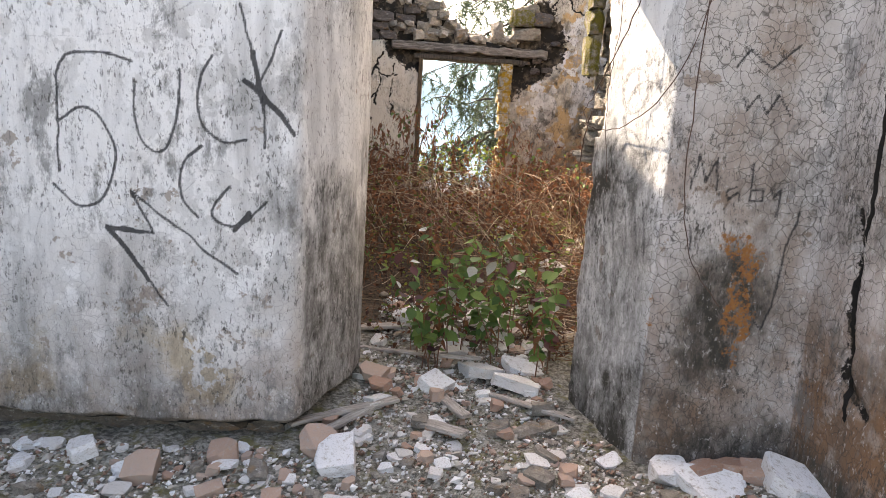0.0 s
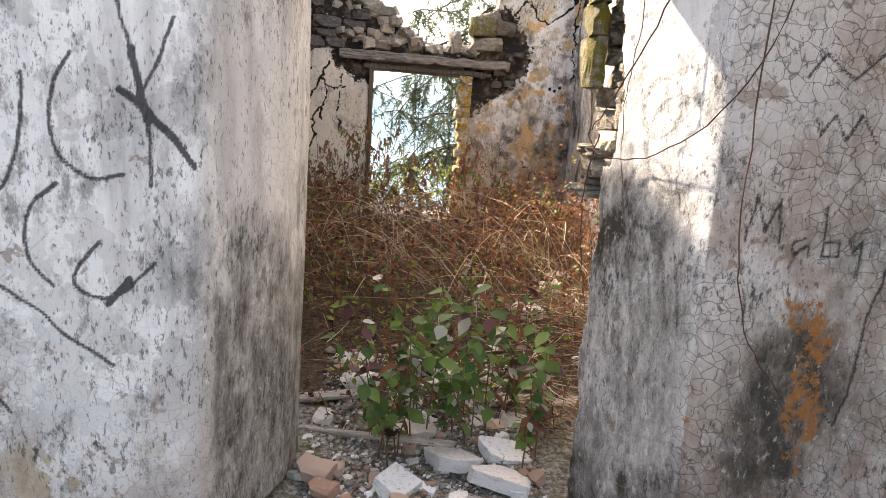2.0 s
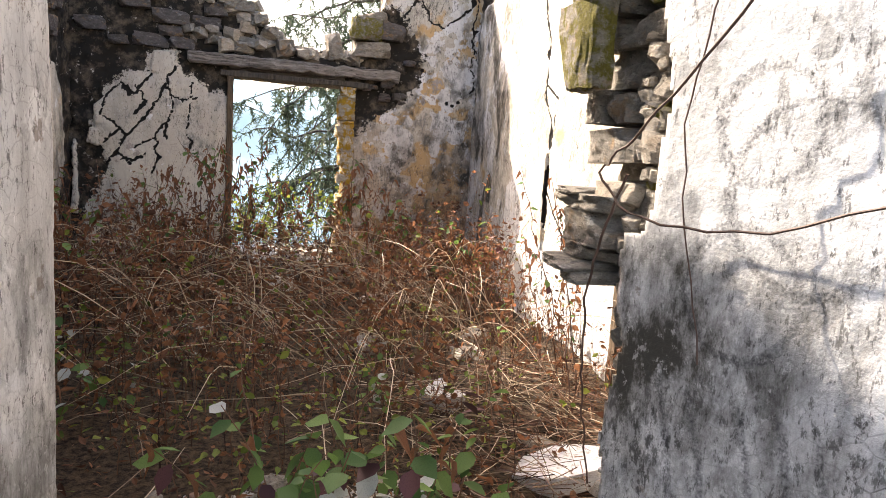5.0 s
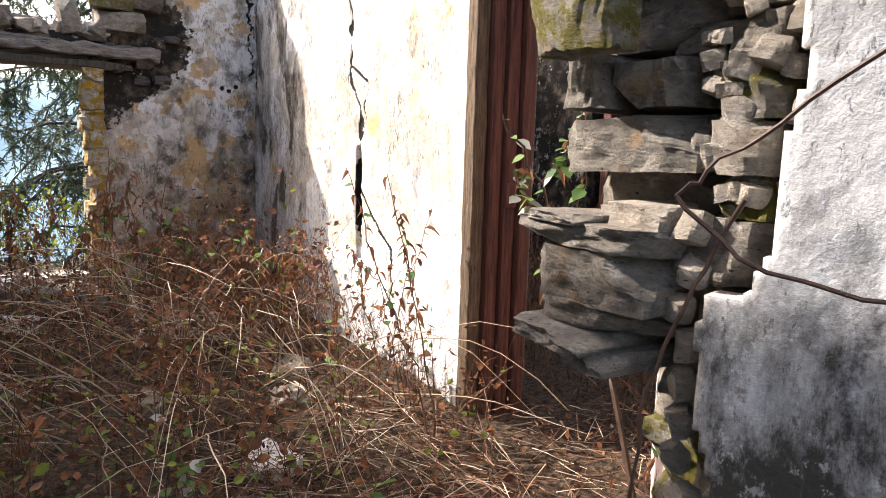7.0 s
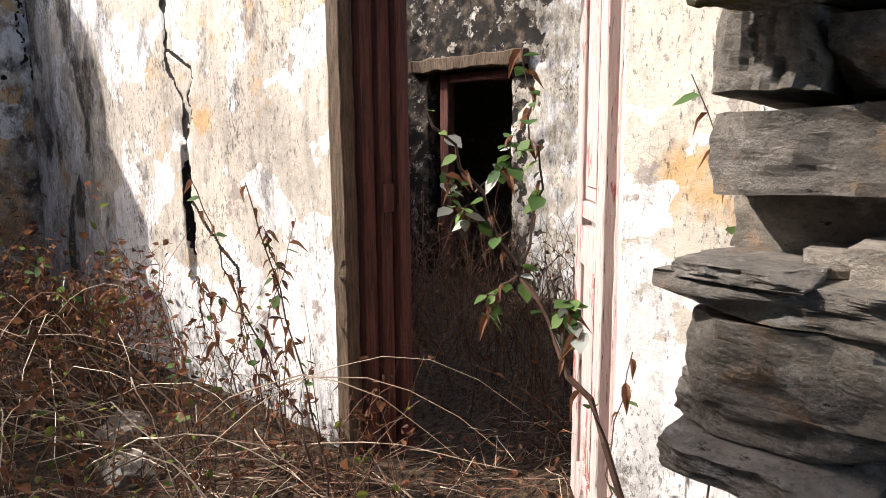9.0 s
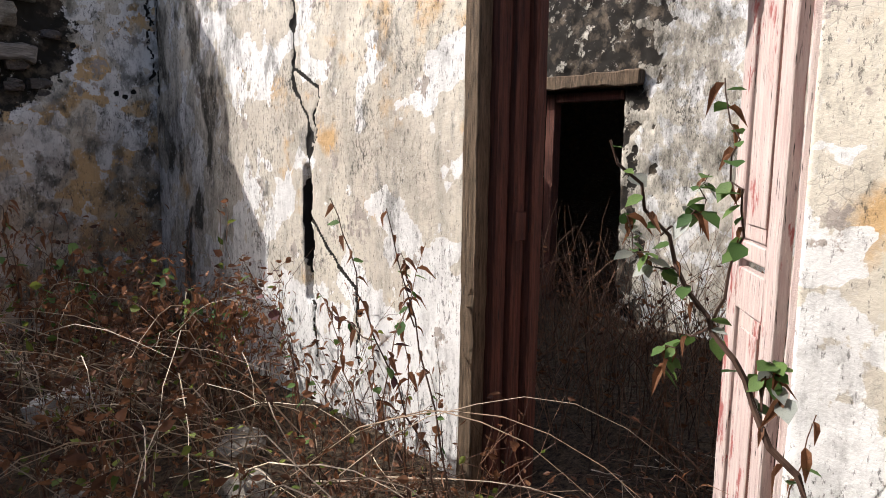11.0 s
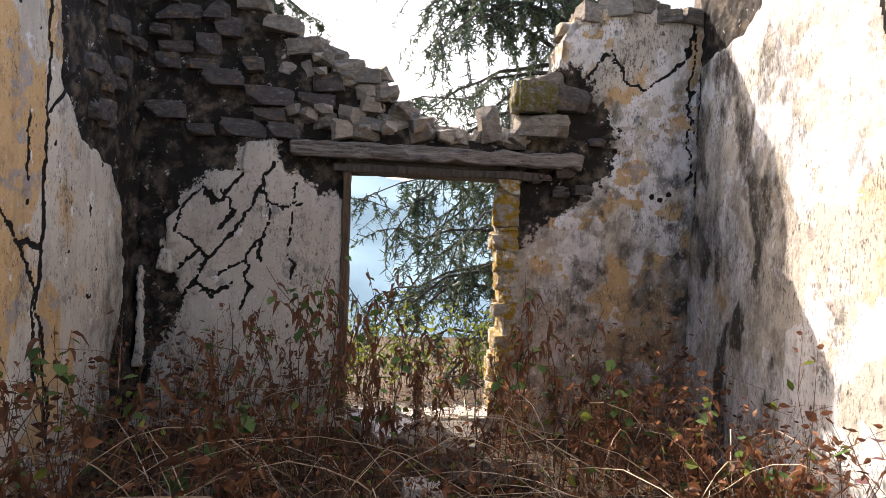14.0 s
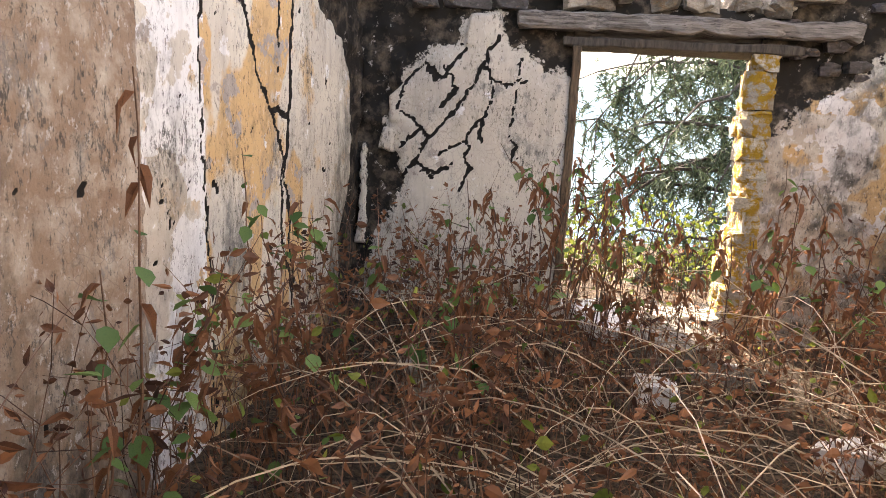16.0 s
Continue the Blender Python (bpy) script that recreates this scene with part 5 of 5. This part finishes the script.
for pts in ([(-1.35, 6.0, .3), (-1.38, 6.0, .8), (-1.36, 6.02, 1.3), (-1.4, 6.05, 1.72)], [(-1.5, 5.9, .3), (-1.45, 6.0, .8), (-1.5, 6.05, 1.25)], [(-1.55, 7.0, .35), (-1.6, 7.05, .9), (-1.66, 7.1, 1.5)], [(-1.4, 7.3, .35), (-1.55, 7.2, .9), (-1.62, 7.15, 1.3)],
            [(-1.3, 7.6, .35), (-1.35, 7.5, .7), (-1.5, 7.4, 1.2)], [(-1.2, 5.7, .3), (-1.3, 5.8, .7), (-1.35, 5.85, 1.1)]):
    plant("climbing_weed", [(curve_pts(pts), .005), (curve_pts([pts[1], (pts[1][0] + .1, pts[1][1] + .12, pts[1][2] + .2), (pts[1][0] + .12, pts[1][1] + .2, pts[1][2] + .4)]), .003)], "gggdd", .075, "weed with green leaves climbing the cracked wall", 12, .3)
plant("broad_leaf_weed", [(stalk(-1.05, 7.4, .75, .3, 8), .005), (stalk(-.95, 7.5, .8, .4, 8), .005), (stalk(-1.15, 7.6, .65, .5, 8), .004)], "gggg", .11, "weed with broad green leaves above dry brush", 7, .5)
for bx, by in ((-.95, 5.2), (-.7, 5.6), (-1.1, 5.9), (.5, 5.3), (-.45, 6.1)):
    plant("low_weed", [(stalk(bx + rng.uniform(-.1, .1), by + rng.uniform(-.1, .1), rng.uniform(.35, .6), .4, 8), .003) for _ in range(4)], "gggld", .06, "low green weed among dead stalks", 7, .3)

# tall dead weeds before the window and along the walls
for bx, by, h, n in ((-.62, 8.1, 1.25, 3), (-.45, 7.7, 1.35, 3), (-.30, 8.2, 1.45, 2), (-.15, 7.8, 1.1, 3), (.1, 8.1, 1.0, 2), (.35, 7.9, .95, 2), (.62, 8.2, 1.2, 3), (.85, 8.0, 1.15, 3), (1.05, 7.6, .95, 3),
                     (-.9, 7.9, 1.15, 3), (-1.25, 6.6, 1.0, 3), (1.3, 7.4, .8, 3), (1.55, 7.1, .75, 3), (-.75, 7.2, .9, 3)):
    st = [(stalk(bx + rng.uniform(-.08, .08), by + rng.uniform(-.08, .08), h * rng.uniform(.75, 1.08), rng.uniform(.03, .2), 10), .005) for _ in range(n + 1)]
    for q, _r in st[:]:
        for i in (4, 6, 7):
            tip = q[i] + rng.normal(0, .09, 3) + (0, 0, .16)
            st.append((curve_pts([q[i], (q[i] + tip) / 2 + (0, 0, -.015), tip], 6, .004), .0026))
    plant("dead_weed", st, "dddddg", .062, "tall dead weed with curled reddish-brown leaves", 7, .3, M_TWIG)

# woody creepers over the broken jamb
creep = base("creeper", label="bare woody creeper hanging over the jamb", category="creeper")
for pts, r in (([(.80, 2.86, 2.5), (.77, 3.0, 1.98), (.70, 3.2, 1.72), (.68, 3.4, 1.58), (.655, 3.47, 1.52)], .0032), ([(.655, 3.47, 1.52), (.66, 3.38, 1.44), (.72, 3.12, 1.43), (.80, 2.84, 1.52), (.86, 2.6, 1.7), (.9, 2.5, 2.0)], .0028),
               ([(1.0, 2.86, 2.5), (.985, 2.87, 1.5), (.99, 2.87, 1.15), (1.05, 2.86, .9), (1.2, 2.86, .72)], .0028), ([(.68, 3.40, 1.52), (.66, 3.50, 1.30), (.69, 3.54, 1.05), (.74, 3.56, .8)], .003),
               ([(.72, 3.25, 2.4), (.74, 3.22, 1.9), (.72, 3.3, 1.6), (.74, 3.2, 1.2)], .002)):
    mesh_of("vine", *tubes([(curve_pts(pts, 26, .0025), r, r * .7)], 6), M_TWIG, creep)


# ---- outside: conifer, hills ----
def conifer(x, y, h, seed, spread=3.6, count=62):
    g = np.random.default_rng(seed)
    z0 = float(floor_z(np.float64(x), np.float64(y))) - .3
    top = base("conifer", label="tall dark conifer with drooping needle branches behind the ruin", category="tree")
    trunk = np.c_[x + .1 * np.sin(np.linspace(0, 3, 12)), np.full(12, y), np.linspace(z0, z0 + h, 12)]
    mesh_of("trunk", *tubes([(trunk, .24, .04)], 8), M_BARK, top, soft=True)
    twigs, needles_v, needles_f = [], [], []
    for k in range(count):
        zb = z0 + h * (.10 + .88 * k / count)
        a = g.uniform(0, math.tau) if k % 2 else g.uniform(2.5, 4.4)
        L = spread * (1 - .7 * (k / count)) * g.uniform(.6, 1.15)
        t = np.linspace(0, 1, 9)
        pts = np.c_[x + math.cos(a) * L * t, y + math.sin(a) * L * t, zb + L * (g.uniform(.0, .55) * t - g.uniform(.3, .95) * t ** 2)] + np.cumsum(g.normal(0, .11, (9, 3)), 0) * t[:, None]
        mesh_of("limb", *tubes([(pts, .04, .007)], 5), M_BARK, top)
        for j in range(24):
            i = g.uniform(.15, 1) * 7.99
            q = pts[int(i)] + (pts[int(i) + 1] - pts[int(i)]) * (i % 1)
            d = np.array([g.normal(0, .35), g.normal(0, .35), -g.uniform(.1, .75)]) * g.uniform(.5, 1.3)
            tt = np.linspace(0, 1, 5)[:, None]
            tw = q + d * tt * (1, 1, 1) - np.array([0, 0, .25]) * tt ** 2 + np.array([0, 0, .12]) * tt
            twigs.append((tw, .007, .002))
            u = g.uniform(.05, 1, 44) * 3.99
            i0 = u.astype(int)
            c = tw[i0] + (tw[i0 + 1] - tw[i0]) * (u % 1)[:, None]
            e = g.normal(0, 1, (44, 3)) + (0, 0, -.7)
            e *= (g.uniform(.05, .14, 44) / np.linalg.norm(e, axis=1))[:, None]
            s = np.cross(e, g.normal(0, 1, (44, 3)))
            s *= .011 / (np.linalg.norm(s, axis=1)[:, None] + 1e-9)
            o = 4 * len(needles_f)
            needles_v.append(np.stack([c - s, c + s, c + e + s * .4, c + e - s * .4], 1).reshape(-1, 3))
            needles_f.extend([(o + 4 * q_, o + 4 * q_ + 1, o + 4 * q_ + 2, o + 4 * q_ + 3) for q_ in range(44)])
    tagged(mesh_of("twig_mass", *tubes(twigs, 3), M_BARK, top), kind="stuff")
    mesh_of("crown", np.concatenate(needles_v).tolist(), needles_f, M_NEEDLE, top)
    return top


conifer(2.3, 14.6, 12.5, 3, count=84)
conifer(-3.2, 19.5, 12, 4, 3.4)
conifer(5.4, 22, 15, 5, 4)

rng = np.random.default_rng(77)
bush_p, bush_l = [], []
for _ in range(200):                       # shrubs on the slope under the window
    x, y = rng.uniform(-1.6, 2.2), rng.uniform(9.9, 12.5)
    p = stalk(x, y, rng.uniform(.4, 1.1), rng.uniform(.1, .6))
    bush_p.append((p, .004, .001))
    for _k in range(12):
        bush_l.append((p[rng.integers(2, 7)] + rng.normal(0, .04, 3), rng.uniform(.03, .06), tuple(rng.uniform(-2.6, 2.6, 3))))
tagged(mesh_of("slope_shrub_stems", *tubes(bush_p), M_STALK), "thin shrub stems on the slope outside", "shrub", kind="stuff")
tagged(mesh_of("slope_shrub_leaves", *leaves(bush_l), M_GREEN_S), "small green shrub leaves on the slope outside", "shrub", kind="stuff")

xs = np.linspace(-900, 900, 120)
hv, hf = [], []
for i, hx in enumerate(xs):
    crest = 52 + 26 * float(fbm(np.float64(hx), np.float64(0), .004, 5)) + 5 * float(fbm(np.float64(hx), np.float64(3), .05, 6))
    for j in range(12):
        t = j / 11
        hv.append((hx, 420 + 160 * t + 25 * float(fbm(np.float64(hx), np.float64(t * 200), .02, 9)), -75 + (crest + 75) * t ** .8))
for i in range(len(xs) - 1):
    for j in range(11):
        a = i * 12 + j
        hf.append((a, a + 12, a + 13, a + 1))
tagged(mesh_of("backdrop_hills", hv, hf, M_HILL, soft=True), "forested mountain ridge with blue haze painted in as a glow", kind="structure")
